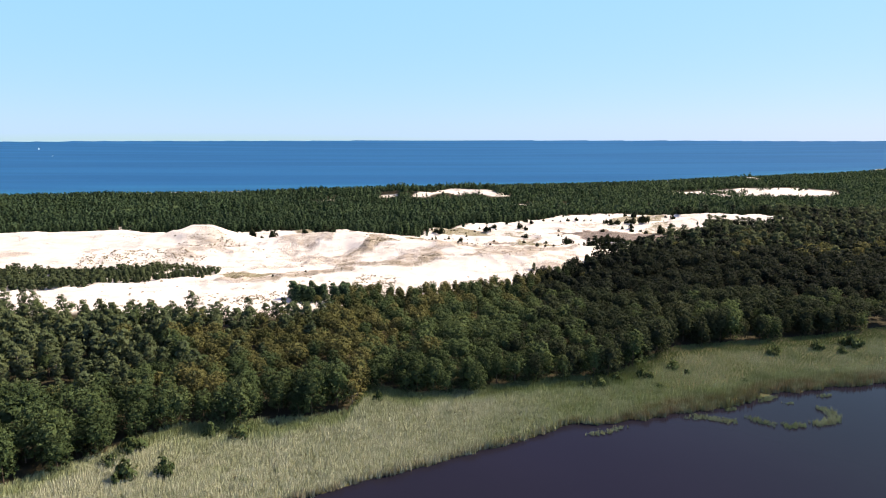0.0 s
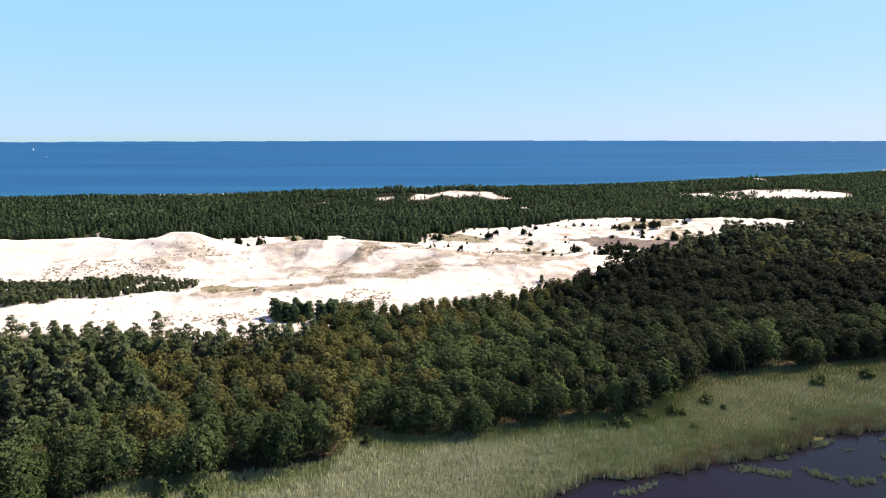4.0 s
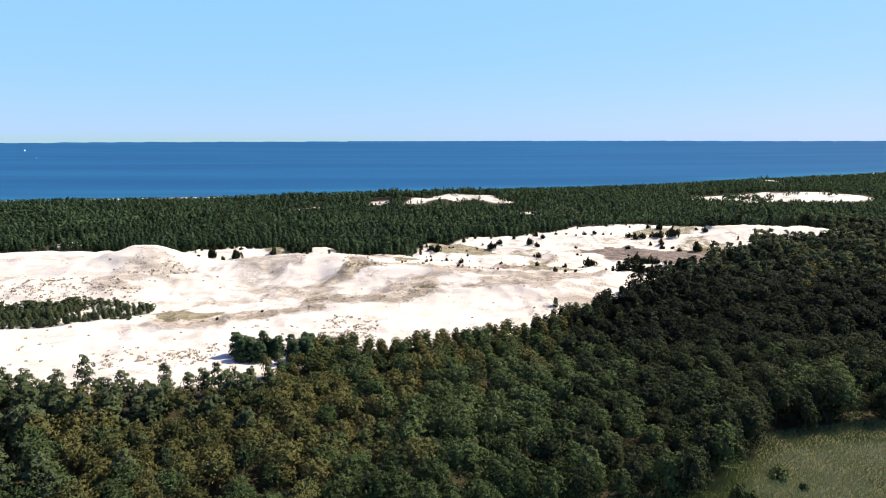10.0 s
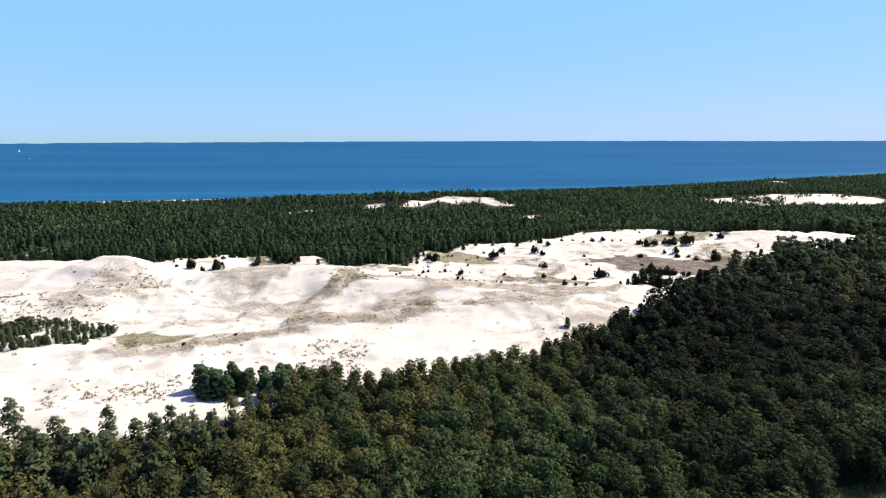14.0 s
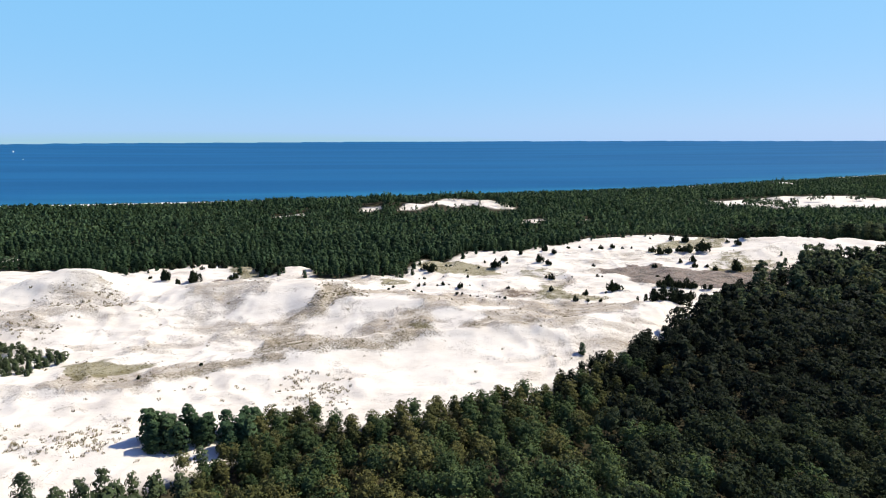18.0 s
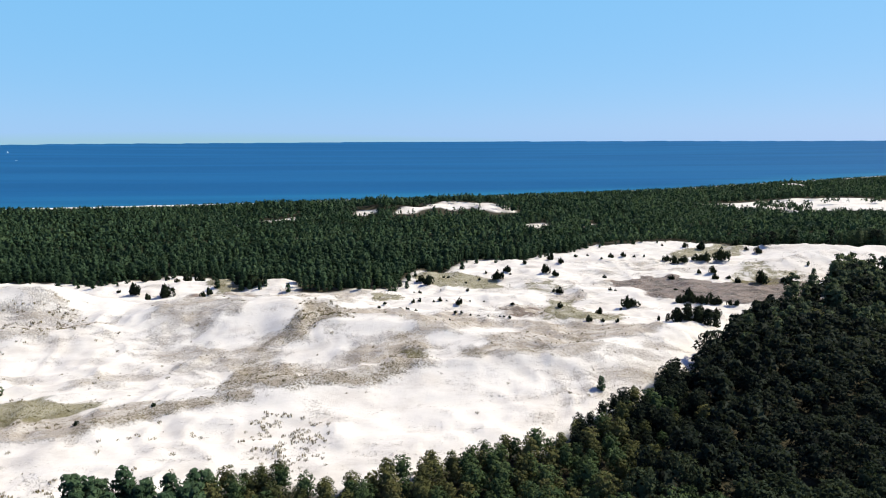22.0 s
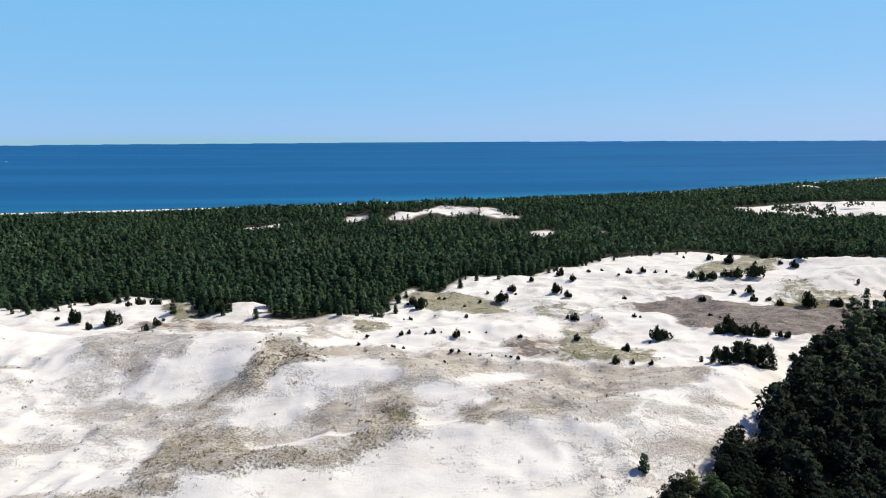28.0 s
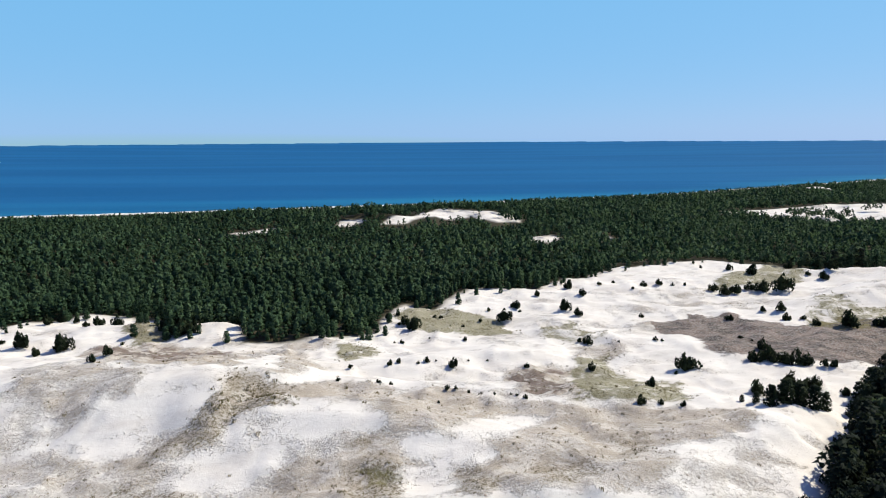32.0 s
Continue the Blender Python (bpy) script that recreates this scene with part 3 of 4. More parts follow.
def join(pieces):
    V, F, N, o = [], [], [], 0
    for v, f, *nrm in pieces:
        V.append(v)
        F.append(f + o)
        N += nrm
        o += len(v)
    out = (np.concatenate(V), np.concatenate(F))
    return (*out, np.concatenate(N)) if N else out


def tube(a, b, ra, rb, sides=6):
    a, b = np.array(a, float), np.array(b, float)
    w = (b - a) / np.linalg.norm(b - a)
    u = np.cross(w, [0.3, 1, 0.1])
    u /= np.linalg.norm(u)
    v = np.cross(w, u)
    t = np.arange(sides) * 2 * math.pi / sides
    ring = np.cos(t)[:, None] * u + np.sin(t)[:, None] * v
    V = np.concatenate([a + ra * ring, b + rb * ring])
    i = np.arange(sides)
    return V, np.stack([i, (i + 1) % sides, sides + (i + 1) % sides, sides + i], 1)


def broad_crown(rs, h, r, lobes, n, size, base=0.1, low=-0.35, fat=1.0):
    """A billowing crown: an egg whose surface is made of many small domed lobes."""
    out, mid, tall = [], h * (base + 1) / 2, h * (1 - base) / 2
    turn = rs.uniform(0, 6.283)
    lean = rs.uniform(0.8, 1.15, 8)
    for i in range(lobes):
        up = 1 - (1.95 - 1.2 * base) * (i + 0.5) / lobes
        a = turn + i * 2.39996 + rs.uniform(-0.3, 0.3)
        side = lean[int(a / 6.283 * 8) % 8]
        k = rs.uniform(0.6, 1.02)
        rr = r * (1 - abs(up) ** 2.5) ** 0.4 * (1.0 - 0.16 * up) * k * side
        lr = r * rs.uniform(0.15, 0.3) * fat
        out.append(cards(rs, (rr * math.cos(a), rr * math.sin(a), mid + (tall - 0.5 * lr) * up * (0.8 + 0.2 * k)), (lr, lr, lr * 0.85), max(4, round(n / lobes * (lr / (0.24 * fat * r)) ** 2)), size, low=low, jitter=0.3))
    out.append(cards(rs, (0, 0, mid), (0.6 * r, 0.6 * r, 0.62 * tall), n // 9, size * 2.6, low=low))
    return rounded(join(out), mid, 0.18)


def rounded(crown, mid, much):
    """Turns the shading of a crown's lobes partly towards that of the whole crown."""
    v, f, nrm = crown
    d = v - [0, 0, mid]
    d = d / (np.linalg.norm(d, axis=1)[:, None] + 1e-6)
    nrm = nrm + much * d
    return v, f, nrm / np.linalg.norm(nrm, axis=1)[:, None]


def pine_crown(rs, h, r, tiers, n, size, base=0.3, blunt=2.0):
    """A pine crown: layered branch cushions under a rounded top."""
    out = []
    each = max(3, n // (tiers * 4))
    for i in range(tiers):
        q = (i + 0.5) / tiers
        z = h * (base + (0.96 - base) * q)
        rr = r * math.sqrt(1 - 0.85 * q ** blunt) * rs.uniform(0.8, 1.1) * (0.75 + 0.5 * min(q, 0.5))
        k = max(3, round(5 - 2 * q))
        for j in range(k):
            a = 6.283 * (j + rs.rand() * 0.8) / k
            lr = rr * rs.uniform(0.42, 0.62)
            d = rr * rs.uniform(0.4, 0.62)
            out.append(cards(rs, (d * math.cos(a), d * math.sin(a), z + h * rs.uniform(-0.06, 0.06)), (lr, lr, lr * 0.62), each, size, 0.5, 1.35, -0.25, 0.35))
    out.append(cards(rs, (0, 0, h * 0.9), (r * 0.4, r * 0.4, h * 0.1), each + 2, size, 0.7, 1.4))
    return rounded(join(out), h * 0.45, 0.6)


def shrub_crown(rs, h, r, lobes, n, size):
    """An uneven shrub: leaning lobes of different heights."""
    out = []
    for i in range(lobes):
        a, q = rs.uniform(0, 6.283), rs.uniform(0.05, 1.0) ** 0.8
        top = h * rs.uniform(0.45, 1.0) * (1 - 0.4 * q)
        w = r * rs.uniform(0.26, 0.44)
        out.append(cards(rs, (r * q * 0.8 * math.cos(a), r * q * 0.8 * math.sin(a), top * 0.52), (w, w, top * 0.5), n // lobes, size, 0.8, 1.6, -0.9, 0.5))
    return join(out)


def trunk_of(rs, h, r, limbs=4, spread=1.6):
    out = [tube((0, 0, -0.8), (0.1, 0.05, h * 0.5), r, r * 0.7), tube((0.1, 0.05, h * 0.5), (0.15, 0, h * 0.92), r * 0.7, r * 0.2)]
    for i in range(limbs):
        a, z = 6.283 * (i + rs.rand() * 0.6) / limbs, h * rs.uniform(0.35, 0.6)
        out.append(tube((0.1, 0.05, z), (spread * math.cos(a), spread * math.sin(a), z + h * 0.18), r * 0.4, r * 0.14, 5))
    return join(out)


def tree_kind(name, crown_mesh, trunk_mesh, crown_name="crown"):
    """An Empty with a trunk and a crown, kept as the first of its kind."""
    e = new(name)
    part("trunk", trunk_mesh, e)
    part(crown_name, crown_mesh, e)
    return e


FIRST = {}


def plant(key, x, y, scale, turn, make, label, category, group="", sink=0.0):
    """One tree or shrub as a thing of its own on the ground."""
    z = float(height(x, y)) - sink
    m = pose(x, y, z, 0, 0, turn) @ Matrix.Diagonal((scale, scale, scale, 1))
    if key not in FIRST:
        ob = FIRST[key] = make()
        ob.matrix_basis = m
    else:
        src = FIRST[key]
        ob = copy_thing(src, pose(x, y, z, 0, 0, turn))
        ob.scale = (scale, scale, scale)
    tagged(ob, label, category, group)
    return ob


def scatter(rs, x0, x1, y0, y1, step, loose=0.42):
    xs, ys = np.meshgrid(np.arange(x0, x1, step), np.arange(y0, y1, step))
    return xs.ravel() + rs.uniform(-loose, loose, xs.size) * step, ys.ravel() + rs.uniform(-loose, loose, xs.size) * step


def wood(name, label, kinds, x, y, z, scale, pick, mats, rs, category="trees"):
    """Many trees as one mesh: each a turned and scaled copy of one of the kinds."""
    V, F, T, N, o = [], [], [], [], 0
    for k, (kv, kf, kn) in enumerate(kinds):
        idx = np.where(pick == k)[0]
        if not len(idx):
            continue
        a = rs.uniform(0, 6.283, len(idx))
        c, s, sc = np.cos(a), np.sin(a), scale[idx]
        wide = sc * rs.uniform(0.88, 1.15, len(idx))
        vx = (kv[:, 0] * c[:, None] - kv[:, 1] * s[:, None]) * wide[:, None] + x[idx, None]
        vy = (kv[:, 0] * s[:, None] + kv[:, 1] * c[:, None]) * wide[:, None] + y[idx, None]
        vz = kv[:, 2] * sc[:, None] + z[idx, None]
        V.append(np.stack([vx, vy, vz], 2).reshape(-1, 3))
        F.append((kf[None] + (np.arange(len(idx)) * len(kv))[:, None, None]).reshape(-1, kf.shape[1]) + o)
        T.append(np.repeat(rs.rand(len(idx)), len(kv)))
        nx, ny = kn[:, 0] * c[:, None] - kn[:, 1] * s[:, None], kn[:, 0] * s[:, None] + kn[:, 1] * c[:, None]
        N.append(np.stack([nx, ny, np.broadcast_to(kn[:, 2], nx.shape)], 2).reshape(-1, 3))
        o += len(idx) * len(kv)
    ob = new(name, mesh(name, np.concatenate(V), F, mats, {"tone": np.concatenate(T), "puff": np.concatenate(N)}))
    return tagged(ob, label, category, kind="stuff")


rs = np.random.RandomState(11)
# far pine: one rounded cushion crown with a smaller top
def far_pine(rs, h, r, n):
    return join([cards(rs, (0, 0, h * 0.5), (r, r, h * 0.33), n, r * 0.6, 0.5, 1.2, -0.25, 0.4), cards(rs, (rs.uniform(-0.3, 0.3), rs.uniform(-0.3, 0.3), h * 0.8), (r * 0.55, r * 0.55, h * 0.2), n // 3, r * 0.5, 0.7, 1.3, -0.1, 0.4)])


FAR_KINDS = [far_pine(rs, 7.0, 1.95, 16) for k in range(8)] + [far_pine(rs, 5.6, 1.9, 15) for k in range(5)]
# pines between the dunes and the sea
x, y = scatter(rs, -700, 1050, 425, 1320, 3.55, 0.8)
thin = rs.rand(len(x)) < np.where(y > 760, 0.62, 0.97)
x, y = x[thin], y[thin]
ok = (np.abs(x) < 0.80 * y + 30) & (y < coast(x) - 62 + 34 * smooth(-60, 120, x)) & (edge_dist(x, y, DUNE) < -1.5)
ok &= (x < 200) | (y > 545)
for poly in FAR_DUNES:
    clear = (edge_dist(x, y, poly) < 0.5) & (edge_dist(x, y + 12, poly) < 0.5) & (edge_dist(x, y + 24, poly) < 1.5) & (edge_dist(x, y + 36, poly) < 3)
    ok &= clear | (fbm(x, y * 1.5, 24.0, 2) > 0.7)
ok &= ~((y > 780) & (x > 600) & (rs.rand(len(x)) < 0.3))
x, y = x[ok], y[ok]
near_coast = smooth(-170, -50, y - coast(x))
sc = rs.uniform(0.6, 1.3, len(x)) * (1.08 - 0.5 * near_coast) * (0.82 + 0.36 * fbm(x, y, 60.0)) * np.where(y > 760, 1.18, 1.0)
for poly in SADDLES:
    low = np.maximum(np.maximum(edge_dist(x, y, poly), edge_dist(x, y + 12, poly)), edge_dist(x, y + 24, poly)) > 0
    sc = np.where(low, sc * np.where(fbm(x + 5, y, 7.0, 2) > 0.54, 0.75, 0.3), sc)
NEAR_PINES = [pine_crown(rs, 7.0, 2.0, 5, 160, 0.62, 0.1, 0.9) for k in range(8)]
near_p = y < 545 + 30 * fbm(x, y, 40.0)
for name, label, kinds, s in [("pine_wood", "dense green pine wood behind the dunes", NEAR_PINES, near_p), ("pine_wood", "dense green pine wood reaching to the sea", FAR_KINDS, ~near_p)]:
    wood(name, label, kinds, x[s], y[s], height(x[s], y[s]) - 0.4, sc[s], rs.randint(0, len(kinds), s.sum()), [M_PINE_W], rs)
print("far pines", len(x))

# wood between the lake and the dunes
NARROW = [broad_crown(rs, 9.5, rs.uniform(2.3, 3.1), 40, 1100, 0.36, 0.02, -0.45, 1.25) for k in range(6)]
MID_BROAD = [broad_crown(rs, 11.0, rs.uniform(2.8, 3.8), 46, 860, 0.35, 0.3, -0.15, 1.15) for k in range(8)]
LOW_BROAD = [broad_crown(rs, 11.0, rs.uniform(2.8, 3.8), 36, 480, 0.47, 0.36, -0.1, 1.2) for k in range(7)]
BACK_BROAD = [broad_crown(rs, 11.0, rs.uniform(2.8, 3.8), 22, 200, 0.72, 0.42, -0.05, 1.2) for k in range(6)]
LOW_PINE = [pine_crown(rs, 11.0, 2.9, 7, 420, 0.58, 0.28) for k in range(6)]
DARK_PINE = [pine_crown(rs, 11.0, 3.5, 6, 300, 0.74, 0.12) for k in range(5)]
x, y = scatter(rs, -340, 620, 90, 640, 4.95)
ok = (y > wood_edge(x) + 2.6) & (np.abs(x) < 0.80 * y + 30) & (edge_dist(x, y, DUNE) < -2.2)
ok &= (y < 425) | ((x > 186) & (y < 560))
for poly in FAR_DUNES:
    ok &= edge_dist(x, y, poly) < -1.0
x, y = x[ok], y[ok]
gap = fbm(x, y, 14.0, 2)
ok = gap > 0.2
x, y, gap = x[ok], y[ok], gap[ok]
front = y - wood_edge(x)
NEAR = (front < 17) & (x > -125) & (x < 175)
old_pine = smooth(-70, -120, x) * smooth(30, 60, front) + 0.9 * smooth(205, 232, y) * smooth(-30, -60, x) + 0.55 * smooth(330, 420, y)
strip = (edge_dist(x, y, DUNE) > -20) & (x > -48) & (x < 75) & (y < 345)
x, y, front, NEAR = x[~strip], y[~strip], front[~strip], NEAR[~strip]
old_pine = old_pine[~strip]
olive_w = blob(x, y, -65, 210, 42, 34) + 0.45 * blob(x, y, -20, 256, 46, 20, 10) + 0.3 * (fbm(x, y, 25.0) > 0.62) * (x < 40) + 0.4 * blob(x, y, 235, 372, 60, 40)
u = rs.rand(len(x))
kind = np.where(u < np.clip(old_pine, 0, 0.9), 2, np.where(rs.rand(len(x)) < np.clip(olive_w, 0, 0.85), 1, 0))
sc = rs.uniform(0.72, 1.22, len(x)) * (0.8 + 0.4 * fbm(x + 20, y, 30.0))
sc *= 1 - np.where(x < -45, 0.3, 0.15) * smooth(-22, -4, edge_dist(x, y, DUNE)) * (y < 400)
# painted shade: the further right a tree, the likelier its darkened leaf colour
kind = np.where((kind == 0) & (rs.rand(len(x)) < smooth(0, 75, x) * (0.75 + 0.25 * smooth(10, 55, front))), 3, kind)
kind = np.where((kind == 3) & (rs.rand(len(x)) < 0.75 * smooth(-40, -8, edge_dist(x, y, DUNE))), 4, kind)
sc *= 1 - 0.45 * blob(x, y, -122, 180, 28, 18)
sc *= 1 - 0.22 * blob(x, y, -5, 270, 50, 18, 12)
z = height(x, y) - 0.3
far = ~NEAR
close = y < 275
for name, label, m, s, kinds, k in [
        ("alder_wood", "dense dark green broadleaved wood behind the reeds", M_BROAD_W, far & (kind == 0) & close, MID_BROAD, 1.0),
        ("birch_wood", "olive and brownish birch wood behind the reeds", M_OLIVE_W, far & (kind == 1) & close, MID_BROAD, 1.0),
        ("alder_wood", "dense dark green broadleaved wood beside the dunes", M_BROAD_W, far & (kind == 0) & ~close, LOW_BROAD, 1.0),
        ("birch_wood", "olive and brownish birch wood beside the dunes", M_OLIVE_W, far & (kind == 1) & ~close, LOW_BROAD, 1.0),
        # same crowns as above; shade is painted into these leaf colours
        ("oak_wood", "broadleaved wood between the reeds and the dunes, shade put into its leaf colour", M_HALF_SHADED_W, far & (kind == 3) & close, MID_BROAD, 1.0),
        ("oak_wood", "broadleaved wood beside the dunes, shade put into its leaf colour", M_SHADED_W, far & (kind == 3) & ~close & (y < 345), LOW_BROAD, 1.0),
        ("oak_wood", "broadleaved wood far beside the dunes, shade put into its leaf colour", M_SHADED_W, far & (kind == 3) & (y >= 345), BACK_BROAD, 1.0),
        ("old_pine_wood", "tall pines along the sand, shade put into their needle colour", M_SHADED_W, far & (kind == 4), DARK_PINE, 1.0),
        ("old_pine_wood", "tall dark pines beside the dunes", M_OLD_W, far & (kind == 2), LOW_PINE, 1.12)]:
    wood(name, label, kinds, x[s], y[s], z[s], sc[s] * k, rs.randint(0, len(kinds), s.sum()), [m], rs)
# slender trees along the sand
x2, y2 = scatter(rs, -50, 80, 240, 345, 3.5)
e2 = edge_dist(x2, y2, DUNE)
ok2 = (e2 < -1.2) & (e2 > -20) & (x2 > -48) & (x2 < 75)
x2, y2 = x2[ok2], y2[ok2]
# kind 2, towards the right, takes the leaves with shade in their colour
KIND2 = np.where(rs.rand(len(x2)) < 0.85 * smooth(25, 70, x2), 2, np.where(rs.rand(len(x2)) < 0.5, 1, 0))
for pick, label, mt in [(0, "slender dark green trees along the sand", M_BROAD_W), (1, "slender brownish birches along the sand", M_OLIVE_W), (2, "slender trees along the sand, shade put into their leaf colour", M_SHADED_W)]:
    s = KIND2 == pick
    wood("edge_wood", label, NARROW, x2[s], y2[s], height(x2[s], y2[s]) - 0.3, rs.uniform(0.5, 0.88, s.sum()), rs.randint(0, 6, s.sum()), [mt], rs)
print("wood", far.sum(), "near", NEAR.sum())

HI_BROAD = [leafy("alder_crown", broad_crown(rs, 11.0, 3.5, 72, 2000, 0.32, 0.03, fat=1.1), M_BROAD) for k in range(5)]
HI_OLIVE = [leafy("birch_crown", broad_crown(rs, 11.0, 3.3, 60, 1700, 0.31, 0.03, fat=1.1), M_OLIVE) for k in range(2)]
# copies of the alder crowns, darkened to stand for shade on the right
HI_SHADED = []
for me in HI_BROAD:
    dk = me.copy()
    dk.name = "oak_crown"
    dk.materials[0] = M_HALF_SHADED
    HI_SHADED.append(dk)
tv, tf = trunk_of(rs, 10.0, 0.17)
TRUNK = mesh("tree_trunk", tv, [tf], [M_BARK])
TRUNK_P = mesh("birch_trunk", tv, [tf], [M_PALE])
for i in np.where(NEAR)[0]:
    k = rs.randint(0, 5)
    if kind[i] == 1:
        k = k % 2
        plant(("birch", k), x[i], y[i], sc[i], rs.uniform(0, 360), lambda: tree_kind("birch_tree", HI_OLIVE[k], TRUNK_P), "olive green birch tree at the edge of the reeds", "tree", "trees along the reed bed")
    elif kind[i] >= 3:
        plant(("shaded", k), x[i], y[i], sc[i] * 1.02, rs.uniform(0, 360), lambda: tree_kind("oak_tree", HI_SHADED[k], TRUNK), "broadleaved tree at the edge of the reeds, shade put into its leaf colour", "tree", "trees along the reed bed")
    else:
        plant(("alder", k), x[i], y[i], sc[i] * 1.02, rs.uniform(0, 360), lambda: tree_kind("alder_tree", HI_BROAD[k], TRUNK), "dark green broadleaved tree at the edge of the reeds", "tree", "trees along the reed bed")

# ---- reeds ----
def reed_clump(rs, blades, h, spread, wide=0.075):
    """A clump of thin leaning blades."""
    V, F, N = [], [], []
    for i in range(blades):
        a, r = rs.uniform(0, 6.283), spread * math.sqrt(rs.rand())
        x0, y0, t, hh = r * math.cos(a), r * math.sin(a), rs.uniform(0, 6.283), h * rs.uniform(0.6, 1.1)
        w, lean = wide * rs.uniform(0.7, 1.3), rs.normal(size=2) * 0.14 * hh
        o = len(V)
        up = np.array([0.0, -0.25, 1.0]) + rs.normal(size=3) * 0.35
        N += [up / np.linalg.norm(up)] * 3
        V += [(x0 - w * math.cos(t), y0 - w * math.sin(t), -0.25), (x0 + w * math.cos(t), y0 + w * math.sin(t), -0.25), (x0 + lean[0], y0 + lean[1], hh)]
        F.append((o, o + 1, o + 2))
    return np.array(V), np.array(F), np.array(N)


rm = Mat("reed_blades", 0.7, 0.15)
zone = rm.ramp(rm.noise(rm.obj(), 0.045, 4.0), 0.4, 0.62)
small = rm.ramp(rm.noise(rm.obj(), 0.5, 3.0), 0.3, 0.7)
c = rm.mix(rm.math("MAXIMUM", rm.math("MULTIPLY", zone, rm.ramp(rm.attr("green"), 0.2, 1.0, 1.0, 0.35)), rm.math("SUBTRACT", 1.0, rm.attr("green"))), (0.32, 0.39, 0.18), (0.6, 0.62, 0.45))
c = rm.mix(rm.math("MULTIPLY", small, rm.ramp(rm.attr("green"), 0.6, 1.5, 0.45, 0.05)), c, (0.62, 0.62, 0.46))
c = rm.mix(rm.math("MULTIPLY", rm.attr("rusty"), rm.ramp(rm.noise(rm.obj(), 0.35, 4.0), 0.35, 0.6, 0.25, 0.9)), c, rm.mix(small, (0.16, 0.1, 0.05), (0.36, 0.25, 0.14)))
c = rm.mix(rm.ramp(rm.noise(rm.scaled(rm.obj(), (0.28, 0.7, 0.5)), 1.0, 4.0, 0.65), 0.46, 0.66, 0.0, 0.45), c, (0.15, 0.2, 0.07))
c = rm.mix(rm.ramp(rm.attr("green"), 0.9, 1.6, 0.0, 0.75), c, (0.13, 0.19, 0.055))
rm.colour(rm.mix(rm.math("MULTIPLY", rm.attr("tone"), 0.3), c, (0.22, 0.25, 0.1)))
REEDS = [reed_clump(rs, 13, 1.45, 0.42, 0.068) for k in range(10)]


def reed_bed(name, label, x, y, z, sc, rusty):
    pick = rs.randint(0, len(REEDS), len(x))
    order = np.argsort(pick, kind="stable")
    x, y, z, sc, rusty, pick = x[order], y[order], z[order], sc[order], rusty[order], pick[order]
    ob = wood(name, label, REEDS, x, y, z, sc, pick, [rm.m], rs, "reeds")
    ob.data.attributes.new("rusty", "FLOAT", "POINT").data.foreach_set("value", np.repeat(rusty, len(REEDS[0][0])).astype(np.float32))
    ob.data.attributes.new("green", "FLOAT", "POINT").data.foreach_set("value", np.repeat(np.clip(0.25 + 0.75 * smooth(-10, 60, x) + fbm(x, y, 22.0) - 0.5 + 1.0 - smooth(1, 10, wood_edge(x) + 5 * (fbm(x, y, 12.0) - 0.3) - y), 0, 1.6), len(REEDS[0][0])).astype(np.float32))
    return ob


x, y = scatter(rs, -125, 215, 84, 265, 0.68)
shore, edge = lake_shore(x), wood_edge(x)
ok = (y > shore - 0.6 + 1.2 * (fbm(x, y, 2.5) - 0.5)) & (y < edge + 5) & (np.abs(x) < 0.78 * y + 8)
ok &= ~((y < shore + 3) & (fbm(x, y, 4.0) > 0.7) & (x > 60))
x, y = x[ok], y[ok]
wet = y - lake_shore(x)
rust = np.clip(smooth(35, 80, x) * (1 - smooth(2, 11, wet)) * (0.5 + 1.5 * (fbm(x, y, 6.0) - 0.2)) + 0.8 * (1 - smooth(-0.2, 1.3, wet)), 0, 1)
meadow = smooth(45, 90, x) * smooth(8, 16, y - lake_shore(x))
reed_bed("reed_bed", "pale green and straw-coloured reeds along the lake", x, y, np.maximum(height(x, y), 0), (0.75 + 0.5 * fbm(x, y, 5.0)) * (1 - 0.45 * meadow) * (1 + 0.5 * rust) * rs.uniform(0.75, 1.25, len(x)), rust)


def reed_island(label, path, width, sc0):
    """A tongue of low reeds standing in the water along a line."""
    px, py = [], []
    for (a, b), (c2, d) in zip(path, path[1:]):
        n = int(math.hypot(c2 - a, d - b) * width * 6)
        s = rs.rand(n)
        px.append(a + s * (c2 - a) + rs.normal(size=n) * width * 0.4)
        py.append(b + s * (d - b) + rs.normal(size=n) * width * 0.35)
    px, py = np.concatenate(px), np.concatenate(py)
    ok = fbm(px, py, 2.4, 2) > 0.36
    px, py = px[ok], py[ok]
    reed_bed("reed_island", label, px, py, 0 * px + 0.02, sc0 * rs.uniform(0.6, 1.2, len(px)), rs.uniform(0, 0.5, len(px)))


reed_island("low green reed island in the lake", [(72, 169), (77, 167), (84, 165.5)], 2.6, 0.62)
reed_island("curved strip of pale low reeds in the lake", [(88, 168.5), (91, 165), (97, 162.5), (104, 164)], 1.7, 0.75)
reed_island("curved strip of pale low reeds in the lake", [(105, 164), (111, 165.5), (114, 170), (113, 175)], 2.0, 0.8)
reed_island("small tuft of reeds in the lake", [(117, 183), (122, 184)], 1.5, 0.55)
reed_island("small tuft of reeds in the lake", [(104, 178), (108, 179)], 1.3, 0.45)
reed_island("pale broken reeds standing off the shore", [(40, 158), (45, 159), (50, 162)], 1.6, 0.6)
reed_island("small tuft of brown reeds off the shore", [(98, 180), (102, 182)], 1.8, 0.9)
